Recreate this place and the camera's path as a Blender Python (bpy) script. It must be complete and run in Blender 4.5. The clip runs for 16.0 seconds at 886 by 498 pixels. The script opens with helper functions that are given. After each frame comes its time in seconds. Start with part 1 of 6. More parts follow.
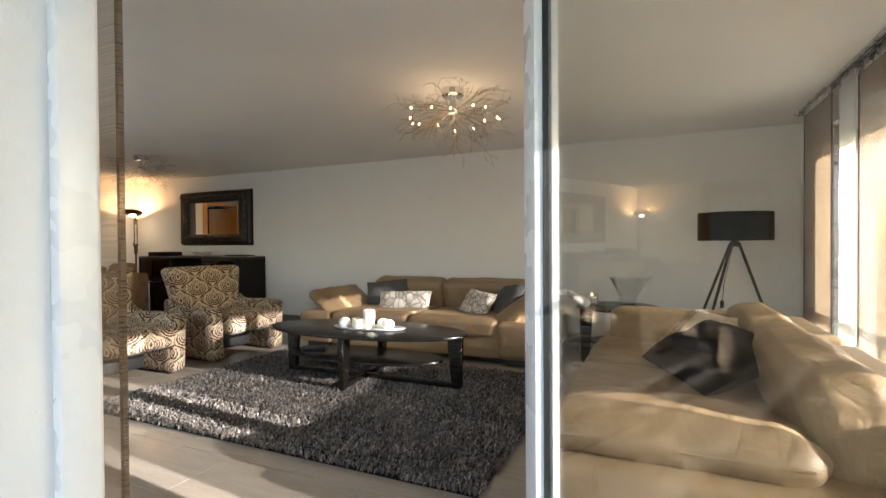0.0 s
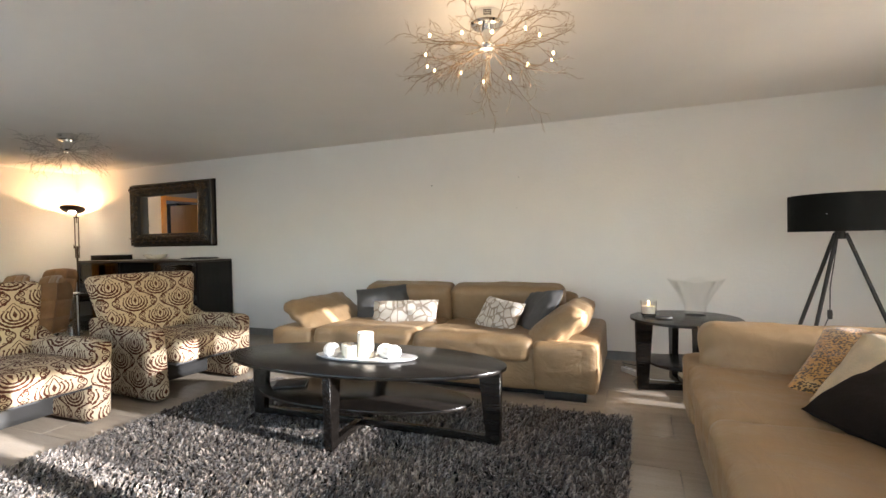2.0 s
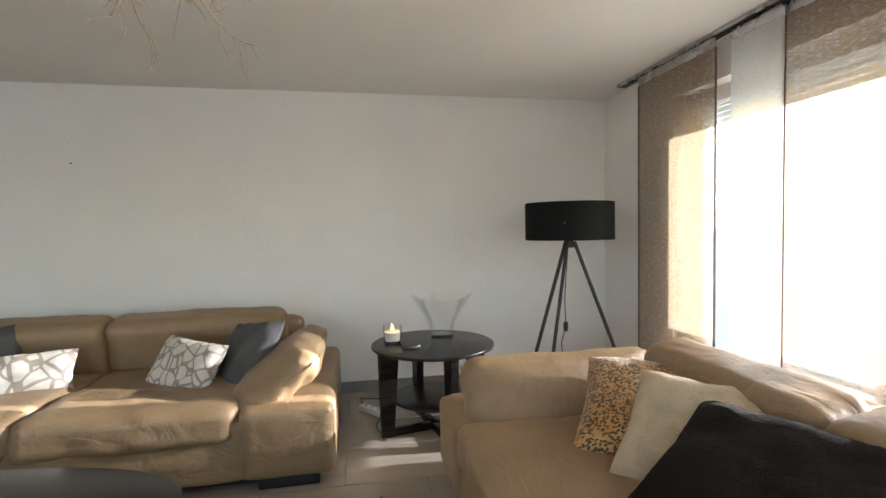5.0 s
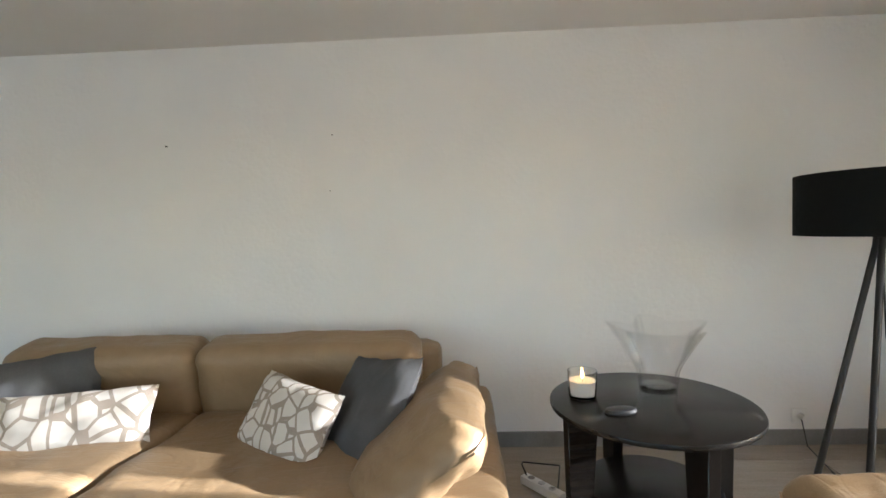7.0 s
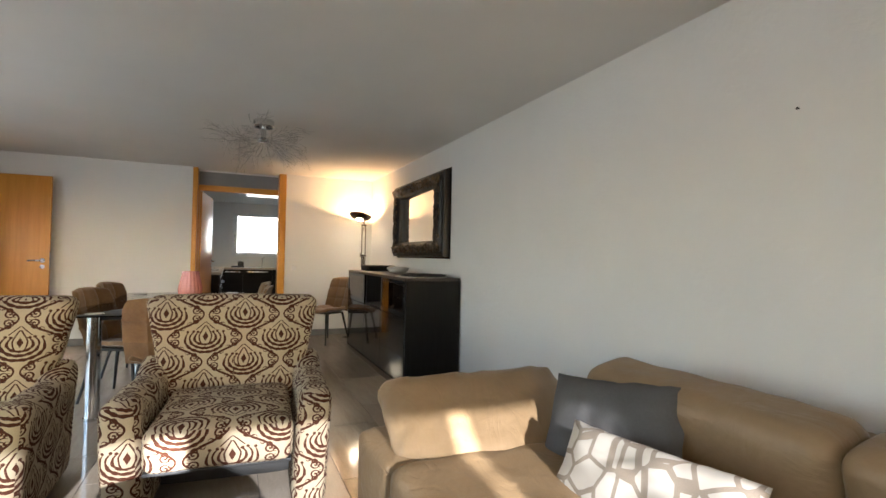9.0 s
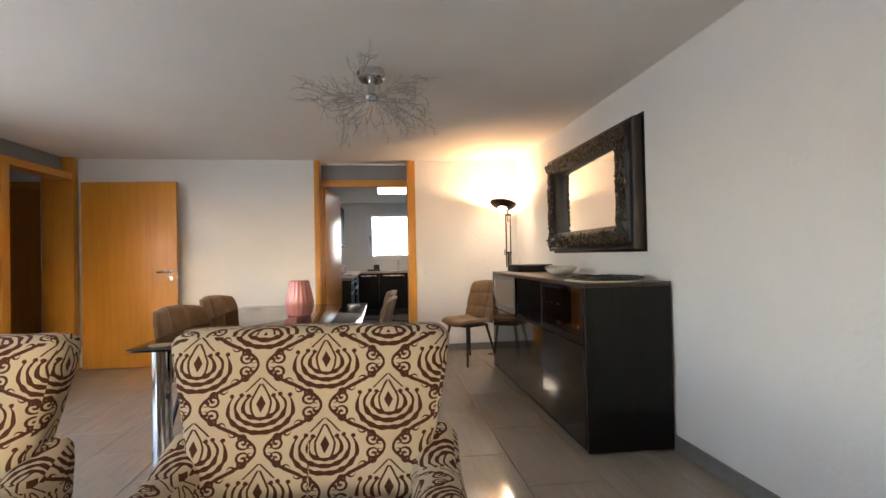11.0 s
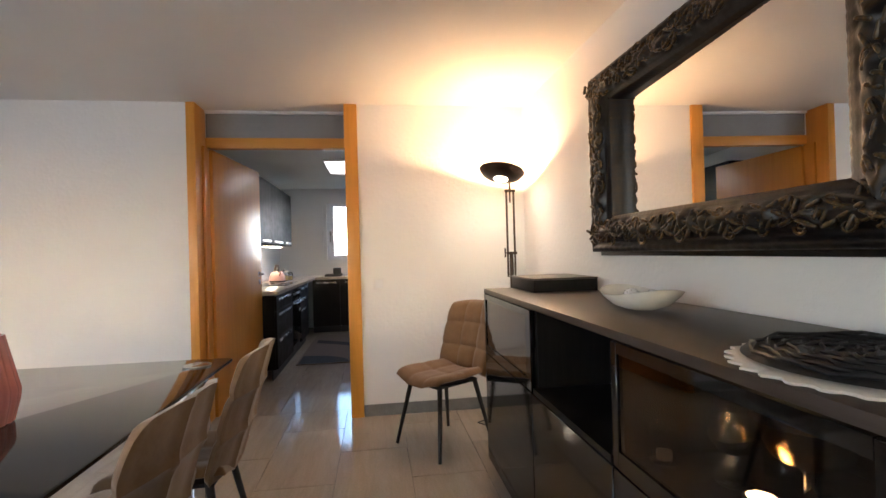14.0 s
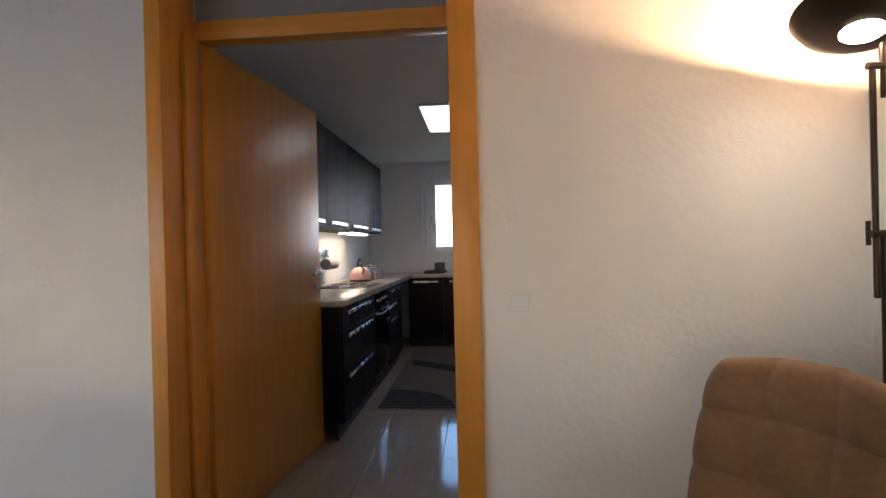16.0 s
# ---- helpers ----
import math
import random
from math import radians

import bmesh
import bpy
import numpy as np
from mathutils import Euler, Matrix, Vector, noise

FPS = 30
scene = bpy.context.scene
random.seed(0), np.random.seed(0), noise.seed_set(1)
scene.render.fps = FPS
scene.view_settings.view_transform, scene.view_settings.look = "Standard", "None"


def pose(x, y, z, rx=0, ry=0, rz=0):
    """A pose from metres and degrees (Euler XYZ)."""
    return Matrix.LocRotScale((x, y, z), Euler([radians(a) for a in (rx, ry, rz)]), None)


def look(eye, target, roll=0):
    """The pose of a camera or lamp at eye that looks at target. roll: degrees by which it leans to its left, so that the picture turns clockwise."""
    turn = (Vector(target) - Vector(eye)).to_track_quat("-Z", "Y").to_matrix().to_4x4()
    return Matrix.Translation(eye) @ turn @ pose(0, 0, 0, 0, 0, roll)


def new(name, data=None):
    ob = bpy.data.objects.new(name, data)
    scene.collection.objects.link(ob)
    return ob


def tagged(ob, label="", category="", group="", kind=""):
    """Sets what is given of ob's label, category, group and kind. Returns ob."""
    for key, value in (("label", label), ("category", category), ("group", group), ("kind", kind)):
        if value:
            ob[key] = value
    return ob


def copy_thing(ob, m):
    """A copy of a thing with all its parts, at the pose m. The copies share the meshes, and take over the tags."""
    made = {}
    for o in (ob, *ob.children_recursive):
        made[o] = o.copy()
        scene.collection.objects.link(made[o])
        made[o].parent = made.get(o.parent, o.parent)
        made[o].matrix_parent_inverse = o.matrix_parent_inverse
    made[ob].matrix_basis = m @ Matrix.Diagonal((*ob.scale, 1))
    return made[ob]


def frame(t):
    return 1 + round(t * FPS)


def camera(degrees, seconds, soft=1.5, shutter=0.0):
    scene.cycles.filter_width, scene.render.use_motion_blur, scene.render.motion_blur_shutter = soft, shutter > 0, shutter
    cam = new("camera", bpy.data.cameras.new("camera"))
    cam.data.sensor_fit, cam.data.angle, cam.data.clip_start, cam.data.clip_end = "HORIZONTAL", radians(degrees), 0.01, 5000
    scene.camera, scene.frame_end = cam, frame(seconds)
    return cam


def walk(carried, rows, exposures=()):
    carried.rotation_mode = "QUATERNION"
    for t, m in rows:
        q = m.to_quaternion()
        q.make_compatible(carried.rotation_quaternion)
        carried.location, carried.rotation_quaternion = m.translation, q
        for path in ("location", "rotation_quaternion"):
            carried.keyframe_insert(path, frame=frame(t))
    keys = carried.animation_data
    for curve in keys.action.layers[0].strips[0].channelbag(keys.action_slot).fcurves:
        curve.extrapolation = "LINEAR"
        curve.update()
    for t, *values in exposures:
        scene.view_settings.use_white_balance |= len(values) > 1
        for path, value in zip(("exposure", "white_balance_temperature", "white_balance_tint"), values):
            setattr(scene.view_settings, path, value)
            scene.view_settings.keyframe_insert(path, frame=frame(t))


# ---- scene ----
cam = camera(85.3, 16.0)
PATH = [
    (0, (-0.15, 0.312, 1.182), (-0.981, 2.131, 1.157), -0.4),
    (0.5, (-0.377, 0.569, 1.169), (-1.213, 2.386, 1.14), -0.6),
    (1, (-0.594, 0.781, 1.149), (-1.421, 2.602, 1.122), -0.8),
    (1.5, (-0.746, 0.991, 1.156), (-1.541, 2.826, 1.129), -0.9),
    (2, (-0.86, 1.225, 1.165), (-1.617, 3.076, 1.134), -1.1),
    (2.5, (-0.885, 1.424, 1.167), (-1.547, 3.311, 1.14), -1.2),
    (3, (-0.899, 1.607, 1.208), (-1.352, 3.554, 1.162), -1.2),
    (3.5, (-0.899, 1.766, 1.216), (-1.045, 3.76, 1.165), -1.1),
    (6, (-1.197, 2.756, 1.304), (-0.791, 4.712, 1.208), -1.0),
    (6.5, (-1.273, 3.054, 1.297), (-0.984, 5.031, 1.207), -1.2),
    (7, (-1.259, 3.373, 1.265), (-1.356, 5.368, 1.177), -1.7),
    (7.5, (-1.281, 3.65, 1.205), (-1.946, 5.536, 1.169), 2.8),
    (8, (-1.493, 3.881, 1.076), (-2.605, 5.542, 1.157), 4.7),
    (8.5, (-1.658, 4.009, 1.138), (-3.208, 5.273, 1.187), 3.9),
    (9, (-1.836, 4.126, 1.181), (-3.667, 4.929, 1.217), 1.2),
    (9.5, (-2.13, 4.181, 1.196), (-4.086, 4.598, 1.23), -0.4),
    (12, (-4.022, 4.594, 1.158), (-6.006, 4.844, 1.184), -1.2),
    (12.5, (-4.368, 4.692, 1.184), (-6.343, 5.001, 1.205), -1.3),
    (13, (-4.65, 4.737, 1.219), (-6.622, 5.068, 1.225), -1.5),
    (13.5, (-5.059, 4.896, 1.235), (-7.036, 5.194, 1.243), -1.5),
    (14, (-5.455, 4.939, 1.21), (-7.436, 5.215, 1.223), -1.6),
    (14.5, (-5.943, 4.989, 1.225), (-7.936, 5.157, 1.228), -1.7),
    (15, (-6.452, 4.98, 1.187), (-8.452, 5.022, 1.207), -1.5),
    (15.5, (-6.947, 4.915, 1.199), (-8.946, 4.867, 1.197), -1.3),
    (16, (-7.425, 4.825, 1.18), (-9.419, 4.668, 1.177), -1.4),
]
walk(cam, [(t, look(eye, target, roll)) for t, eye, target, roll in PATH], [(0, 2.6, 6250, 13), (1.5, 3.15, 6150, 14), (3.5, 3.2, 5700, 11), (6, 2.88, 5700, 10), (7, 3.15, 5650, 10), (8, 3.03, 5700, 10), (9.5, 3.22, 5900, 14), (12, 3.62, 5850, 18), (14, 3.52, 5700, 18), (15, 3.28, 5500, 17), (15.5, 2.92, 5350, 16), (16, 2.78, 5500, 18)])

# ---- light ----
SUN_EL = radians(15.5)
world = bpy.data.worlds.new("sky")
scene.world = world
world.use_nodes = True
wn = world.node_tree
sky = wn.nodes.new("ShaderNodeTexSky")
sky.sky_type = 'NISHITA'
sky.sun_disc = False
sky.sun_elevation = SUN_EL
sky.sun_rotation = radians(86)
sky.air_density, sky.dust_density = 1.0, 2.0
wn.links.new(sky.outputs[0], wn.nodes["Background"].inputs[0])
wn.nodes["Background"].inputs[1].default_value = 0.15

sun = new("sun", bpy.data.lights.new("sun", 'SUN'))
sun.data.energy, sun.data.angle, sun.data.color = 3.7, radians(0.6), (1.0, 0.95, 0.88)
sun.matrix_world = look((6, 1.0, 3), (6 - math.cos(SUN_EL), 1.0 + 0.08 * math.cos(SUN_EL), 3 - math.sin(SUN_EL)))


def area_light(name, m, sx, sy, watts, color):
    d = bpy.data.lights.new(name, 'AREA')
    d.shape, d.size, d.size_y, d.energy, d.color = 'RECTANGLE', sx, sy, watts, color
    ob = new(name, d)
    ob.matrix_world = m
    return ob


def point_light(name, at, watts, color, radius=0.03):
    d = bpy.data.lights.new(name, 'POINT')
    d.energy, d.color, d.shadow_soft_size = watts, color, radius
    ob = new(name, d)
    ob.location = at
    return ob


WARM = (1.0, 0.57, 0.235)

# area lamp added in the unseen south window, in place of its sky light
area_light("south_sky_fill", look((-5.3, 0.84, 1.55), (-5.9, 3.0, 1.35)), 2.4, 1.2, 2.2, (1.0, 0.93, 0.85))

# ---- materials ----
class Ex:
    """A value in a node tree that can be used in arithmetic."""
    def __init__(self, nt, sock):
        self.nt, self.s = nt, sock

    def op(self, kind, *others, clamp=False):
        n = self.nt.nodes.new("ShaderNodeMath")
        n.operation, n.use_clamp = kind, clamp
        for i, v in enumerate((self, *others)):
            if isinstance(v, Ex):
                self.nt.links.new(v.s, n.inputs[i])
            else:
                n.inputs[i].default_value = v
        return Ex(self.nt, n.outputs[0])

    def const(self, v):
        return v if isinstance(v, Ex) else Ex(self.nt, self.val(v))

    def val(self, v):
        n = self.nt.nodes.new("ShaderNodeValue")
        n.outputs[0].default_value = v
        return n.outputs[0]

    def __add__(self, o): return self.op('ADD', o)
    def __radd__(self, o): return self.op('ADD', o)
    def __sub__(self, o): return self.op('SUBTRACT', o)
    def __rsub__(self, o): return self.const(o).op('SUBTRACT', self)
    def __mul__(self, o): return self.op('MULTIPLY', o)
    def __rmul__(self, o): return self.op('MULTIPLY', o)
    def __truediv__(self, o): return self.op('DIVIDE', o)
    def sin(self): return self.op('SINE')
    def abs(self): return self.op('ABSOLUTE')
    def fract(self): return self.op('FRACT')
    def lt(self, o): return self.op('LESS_THAN', o)
    def gt(self, o): return self.op('GREATER_THAN', o)
    def mx(self, o): return self.op('MAXIMUM', o)
    def mn(self, o): return self.op('MINIMUM', o)
    def sqrt(self): return self.op('SQRT')
    def clamp(self): return self.op('ADD', 0.0, clamp=True)


class Mat:
    """A node material with short ways to add textures."""
    def __init__(self, name, rough=0.5, metal=0.0, color=(0.5, 0.5, 0.5)):
        self.m = bpy.data.materials.new(name)
        self.m.use_nodes = True
        self.nt = self.m.node_tree
        self.b = self.nt.nodes["Principled BSDF"]
        self.set("Roughness", rough)
        self.set("Metallic", metal)
        self.set("Base Color", (*color, 1))
        self.co = None

    def set(self, key, v):
        if isinstance(v, Ex):
            self.nt.links.new(v.s, self.b.inputs[key])
        else:
            self.b.inputs[key].default_value = v

    def coords(self, kind="Object", scale=(1, 1, 1), rot=(0, 0, 0), shift=None):
        t = self.nt.nodes.new("ShaderNodeTexCoord")
        mp = self.nt.nodes.new("ShaderNodeMapping")
        mp.inputs["Scale"].default_value = scale
        mp.inputs["Rotation"].default_value = rot
        self.nt.links.new(t.outputs[kind], mp.inputs["Vector"])
        if shift is not None:
            self.nt.links.new(shift, mp.inputs["Location"])
        return mp.outputs[0]

    def noise(self, co, scale, detail=4, rough=0.55, dist=0.0):
        n = self.nt.nodes.new("ShaderNodeTexNoise")
        n.inputs["Scale"].default_value, n.inputs["Detail"].default_value = scale, detail
        n.inputs["Roughness"].default_value, n.inputs["Distortion"].default_value = rough, dist
        self.nt.links.new(co, n.inputs["Vector"])
        return Ex(self.nt, n.outputs[0])

    def voronoi(self, co, scale, feature='F1', rand=1.0):
        n = self.nt.nodes.new("ShaderNodeTexVoronoi")
        n.feature = feature
        n.inputs["Scale"].default_value, n.inputs["Randomness"].default_value = scale, rand
        self.nt.links.new(co, n.inputs["Vector"])
        return Ex(self.nt, n.outputs["Distance"])

    def wave(self, co, scale, dist=2.0, detail=3, dscale=1.5):
        n = self.nt.nodes.new("ShaderNodeTexWave")
        n.inputs["Scale"].default_value, n.inputs["Distortion"].default_value = scale, dist
        n.inputs["Detail"].default_value, n.inputs["Detail Scale"].default_value = detail, dscale
        self.nt.links.new(co, n.inputs["Vector"])
        return Ex(self.nt, n.outputs["Fac"])

    def ramp(self, fac, stops):
        n = self.nt.nodes.new("ShaderNodeValToRGB")
        els = n.color_ramp.elements
        while len(els) < len(stops):
            els.new(0.5)
        for e, (p, c) in zip(els, stops):
            e.position, e.color = p, (*c, 1) if len(c) == 3 else c
        self.nt.links.new(fac.s, n.inputs[0])
        return Ex(self.nt, n.outputs[0])

    def mix(self, fac, a, b, mode='MIX'):
        n = self.nt.nodes.new("ShaderNodeMix")
        n.data_type, n.blend_type = 'RGBA', mode
        for sock, v in ((n.inputs[0], fac), (n.inputs[6], a), (n.inputs[7], b)):
            if isinstance(v, Ex):
                self.nt.links.new(v.s, sock)
            elif isinstance(v, (int, float)):
                sock.default_value = v
            else:
                sock.default_value = (*v, 1)
        return Ex(self.nt, n.outputs[2])

    def sep(self, co):
        n = self.nt.nodes.new("ShaderNodeSeparateXYZ")
        self.nt.links.new(co, n.inputs[0])
        return [Ex(self.nt, n.outputs[i]) for i in range(3)]

    def random(self):
        n = self.nt.nodes.new("ShaderNodeObjectInfo")
        return Ex(self.nt, n.outputs["Random"])

    def island(self):
        n = self.nt.nodes.new("ShaderNodeNewGeometry")
        return Ex(self.nt, n.outputs["Random Per Island"])

    def bump(self, h, strength=0.3, dist=0.01):
        n = self.nt.nodes.new("ShaderNodeBump")
        n.inputs["Strength"].default_value, n.inputs["Distance"].default_value = strength, dist
        self.nt.links.new(h.s, n.inputs["Height"])
        self.nt.links.new(n.outputs[0], self.b.inputs["Normal"])


def plain(name, color, rough=0.5, metal=0.0, var=0.12, scale=14, bump=0.0, bscale=120, coat=0.0, spec=0.5):
    """Paint, plastic or metal with slight unevenness at two scales."""
    M = Mat(name, rough, metal, color)
    co = M.coords()
    big, small = M.noise(co, scale, 3), M.noise(co, scale * 9, 2)
    f = (big * 0.7 + small * 0.3)
    M.set("Base Color", M.ramp(f, [(0.3, tuple(c * (1 - var) for c in color)), (0.7, tuple(min(1, c * (1 + var)) for c in color))]))
    M.set("Roughness", M.ramp(big, [(0.3, (max(0.02, rough * 0.85),) * 3), (0.7, (min(1, rough * 1.15),) * 3)]))
    if bump:
        M.bump(M.noise(co, bscale, 3), bump, 0.002)
    if spec != 0.5:
        M.set("Specular IOR Level", spec)
    if coat:
        M.set("Coat Weight", coat)
        M.set("Coat Roughness", 0.05)
    return M.m


def plaster_mat(name, color, strength):
    M = Mat(name, 0.85, 0, color)
    co = M.coords()
    blot = M.noise(co, 1.3, 4)
    M.set("Base Color", M.ramp(blot, [(0.3, tuple(c * 0.95 for c in color)), (0.7, color)]))
    lumps = M.noise(co, 55, 3, 0.6) * 0.6 + M.voronoi(co, 38).op('POWER', 2.0) * -0.5 + M.noise(co, 190, 2) * 0.35
    M.bump(lumps, strength, 0.006)
    return M.m


def glass_mat(name, tint=(1, 1, 1), rough=0.0):
    M = Mat(name, rough, 0, tint)
    M.set("Transmission Weight", 1.0)
    M.set("IOR", 1.45)
    return M.m


def thin_glass(name, tint=(0.96, 0.98, 0.97), face=0.042):
    """A pane: clear, with the gloss of its face."""
    m = bpy.data.materials.new(name)
    m.use_nodes = True
    nt = m.node_tree
    nt.nodes.remove(nt.nodes["Principled BSDF"])
    t, g, mixn = nt.nodes.new("ShaderNodeBsdfTransparent"), nt.nodes.new("ShaderNodeBsdfGlossy"), nt.nodes.new("ShaderNodeMixShader")
    fr = nt.nodes.new("ShaderNodeLayerWeight")
    fr.inputs[0].default_value = 0.5
    pw = nt.nodes.new("ShaderNodeMath")
    pw.operation = 'POWER'
    pw.inputs[1].default_value = 4.0
    add = nt.nodes.new("ShaderNodeMath")
    add.operation, add.use_clamp = 'MULTIPLY_ADD', True
    add.inputs[1].default_value, add.inputs[2].default_value = 0.9, face
    nt.links.new(fr.outputs["Facing"], pw.inputs[0])
    t.inputs[0].default_value = (*tint, 1)
    g.inputs["Roughness"].default_value = 0.0
    nt.links.new(pw.outputs[0], add.inputs[0])
    nt.links.new(add.outputs[0], mixn.inputs[0])
    nt.links.new(t.outputs[0], mixn.inputs[1])
    nt.links.new(g.outputs[0], mixn.inputs[2])
    nt.links.new(mixn.outputs[0], nt.nodes["Material Output"].inputs[0])
    return m


def sheer_mat(name, color, clear):
    """Thin woven voile: part open weave, part translucent thread."""
    m = bpy.data.materials.new(name)
    m.use_nodes = True
    nt = m.node_tree
    nt.nodes.remove(nt.nodes["Principled BSDF"])
    t, d, tr = nt.nodes.new("ShaderNodeBsdfTransparent"), nt.nodes.new("ShaderNodeBsdfDiffuse"), nt.nodes.new("ShaderNodeBsdfTranslucent")
    m1, m2 = nt.nodes.new("ShaderNodeMixShader"), nt.nodes.new("ShaderNodeMixShader")
    d.inputs[0].default_value = tr.inputs[0].default_value = (*color, 1)
    co, wv = nt.nodes.new("ShaderNodeTexCoord"), nt.nodes.new("ShaderNodeTexNoise")
    mp = nt.nodes.new("ShaderNodeMapping")
    mp.inputs["Scale"].default_value = (1, 9, 160)
    wv.inputs["Scale"].default_value = 3
    nt.links.new(co.outputs["Object"], mp.inputs[0])
    nt.links.new(mp.outputs[0], wv.inputs["Vector"])
    mr = nt.nodes.new("ShaderNodeMapRange")
    mr.inputs[1].default_value, mr.inputs[2].default_value = 0.3, 0.7
    mr.inputs[3].default_value, mr.inputs[4].default_value = max(0, clear - 0.12), min(1, clear + 0.12)
    nt.links.new(wv.outputs[0], mr.inputs[0])
    m1.inputs[0].default_value = 0.5
    nt.links.new(d.outputs[0], m1.inputs[1])
    nt.links.new(tr.outputs[0], m1.inputs[2])
    nt.links.new(mr.outputs[0], m2.inputs[0])
    nt.links.new(m1.outputs[0], m2.inputs[1])
    nt.links.new(t.outputs[0], m2.inputs[2])
    nt.links.new(m2.outputs[0], nt.nodes["Material Output"].inputs[0])
    return m


def emit_mat(name, color, strength):
    M = Mat(name, 0.4, 0, color)
    M.set("Emission Color", (*color, 1))
    M.set("Emission Strength", strength)
    return M.m


def leather_mat():
    M = Mat("tan_leather", 0.42)
    co = M.coords()
    big, mid = M.noise(co, 2.2, 4), M.noise(co, 11, 4)
    M.set("Base Color", M.ramp(big * 0.6 + mid * 0.4, [(0.25, (0.205, 0.132, 0.064)), (0.55, (0.272, 0.182, 0.097)), (0.8, (0.340, 0.238, 0.136))]))
    M.set("Roughness", M.ramp(mid, [(0.3, (0.36,) * 3), (0.7, (0.52,) * 3)]))
    creases = M.noise(M.coords(scale=(1.0, 0.45, 1.3)), 6.5, 4, 0.5, 1.6)
    folds = 1.0 - (M.noise(M.coords(scale=(0.7, 1.5, 1.0)), 4.2, 3, 0.45, 2.2) - 0.5).abs() * 9.0
    M.bump(creases * 0.9 + folds.clamp() * -0.17 + M.voronoi(co, 420) * 0.05, 0.38, 0.02)
    return M.m


def wood_mat(name, dark, light, rough, axis=2, scale=1.0, coat=0.0, bump=0.05, spec=0.5):
    """Grain along an axis of the thing."""
    M = Mat(name, rough)
    sc = [16.0 * scale] * 3
    sc[axis] = 0.9 * scale
    co = M.coords(scale=tuple(sc))
    g = M.noise(co, 1.6, 6, 0.6, 0.6)
    fine = M.noise(co, 9, 3)
    M.set("Base Color", M.ramp(g * 0.75 + fine * 0.25, [(0.3, dark), (0.7, light)]))
    M.bump(fine, bump, 0.003)
    M.set("Specular IOR Level", spec)
    if coat:
        M.set("Coat Weight", coat)
        M.set("Coat Roughness", 0.12)
    return M.m


def floor_mat():
    """Polished beige-grey stone: cloudy, with veins along the slab."""
    M = Mat("polished_stone", 0.14)
    r = M.random()
    n = M.nt.nodes.new("ShaderNodeCombineXYZ")
    M.nt.links.new((r * 37.0).s, n.inputs[0])
    M.nt.links.new((r * 91.0).s, n.inputs[1])
    co = M.coords(scale=(1, 1, 1), shift=n.outputs[0])
    veins = M.noise(M.coords(scale=(0.9, 7, 1), shift=n.outputs[0]), 3.2, 6, 0.65, 0.8)
    cloud = M.noise(co, 2.4, 4)
    speck = M.noise(co, 85, 2)
    base = M.ramp(veins * 0.5 + cloud * 0.2 + speck * 0.3, [(0.3, (0.30, 0.25, 0.195)), (0.5, (0.375, 0.32, 0.255)), (0.72, (0.45, 0.39, 0.32))])
    M.set("Base Color", M.mix(r * 0.20, base, (0.31, 0.27, 0.23)))
    M.set("Roughness", M.ramp(cloud, [(0.3, (0.05,) * 3), (0.7, (0.13,) * 3)]))
    M.set("Specular IOR Level", 0.6)
    return M.m


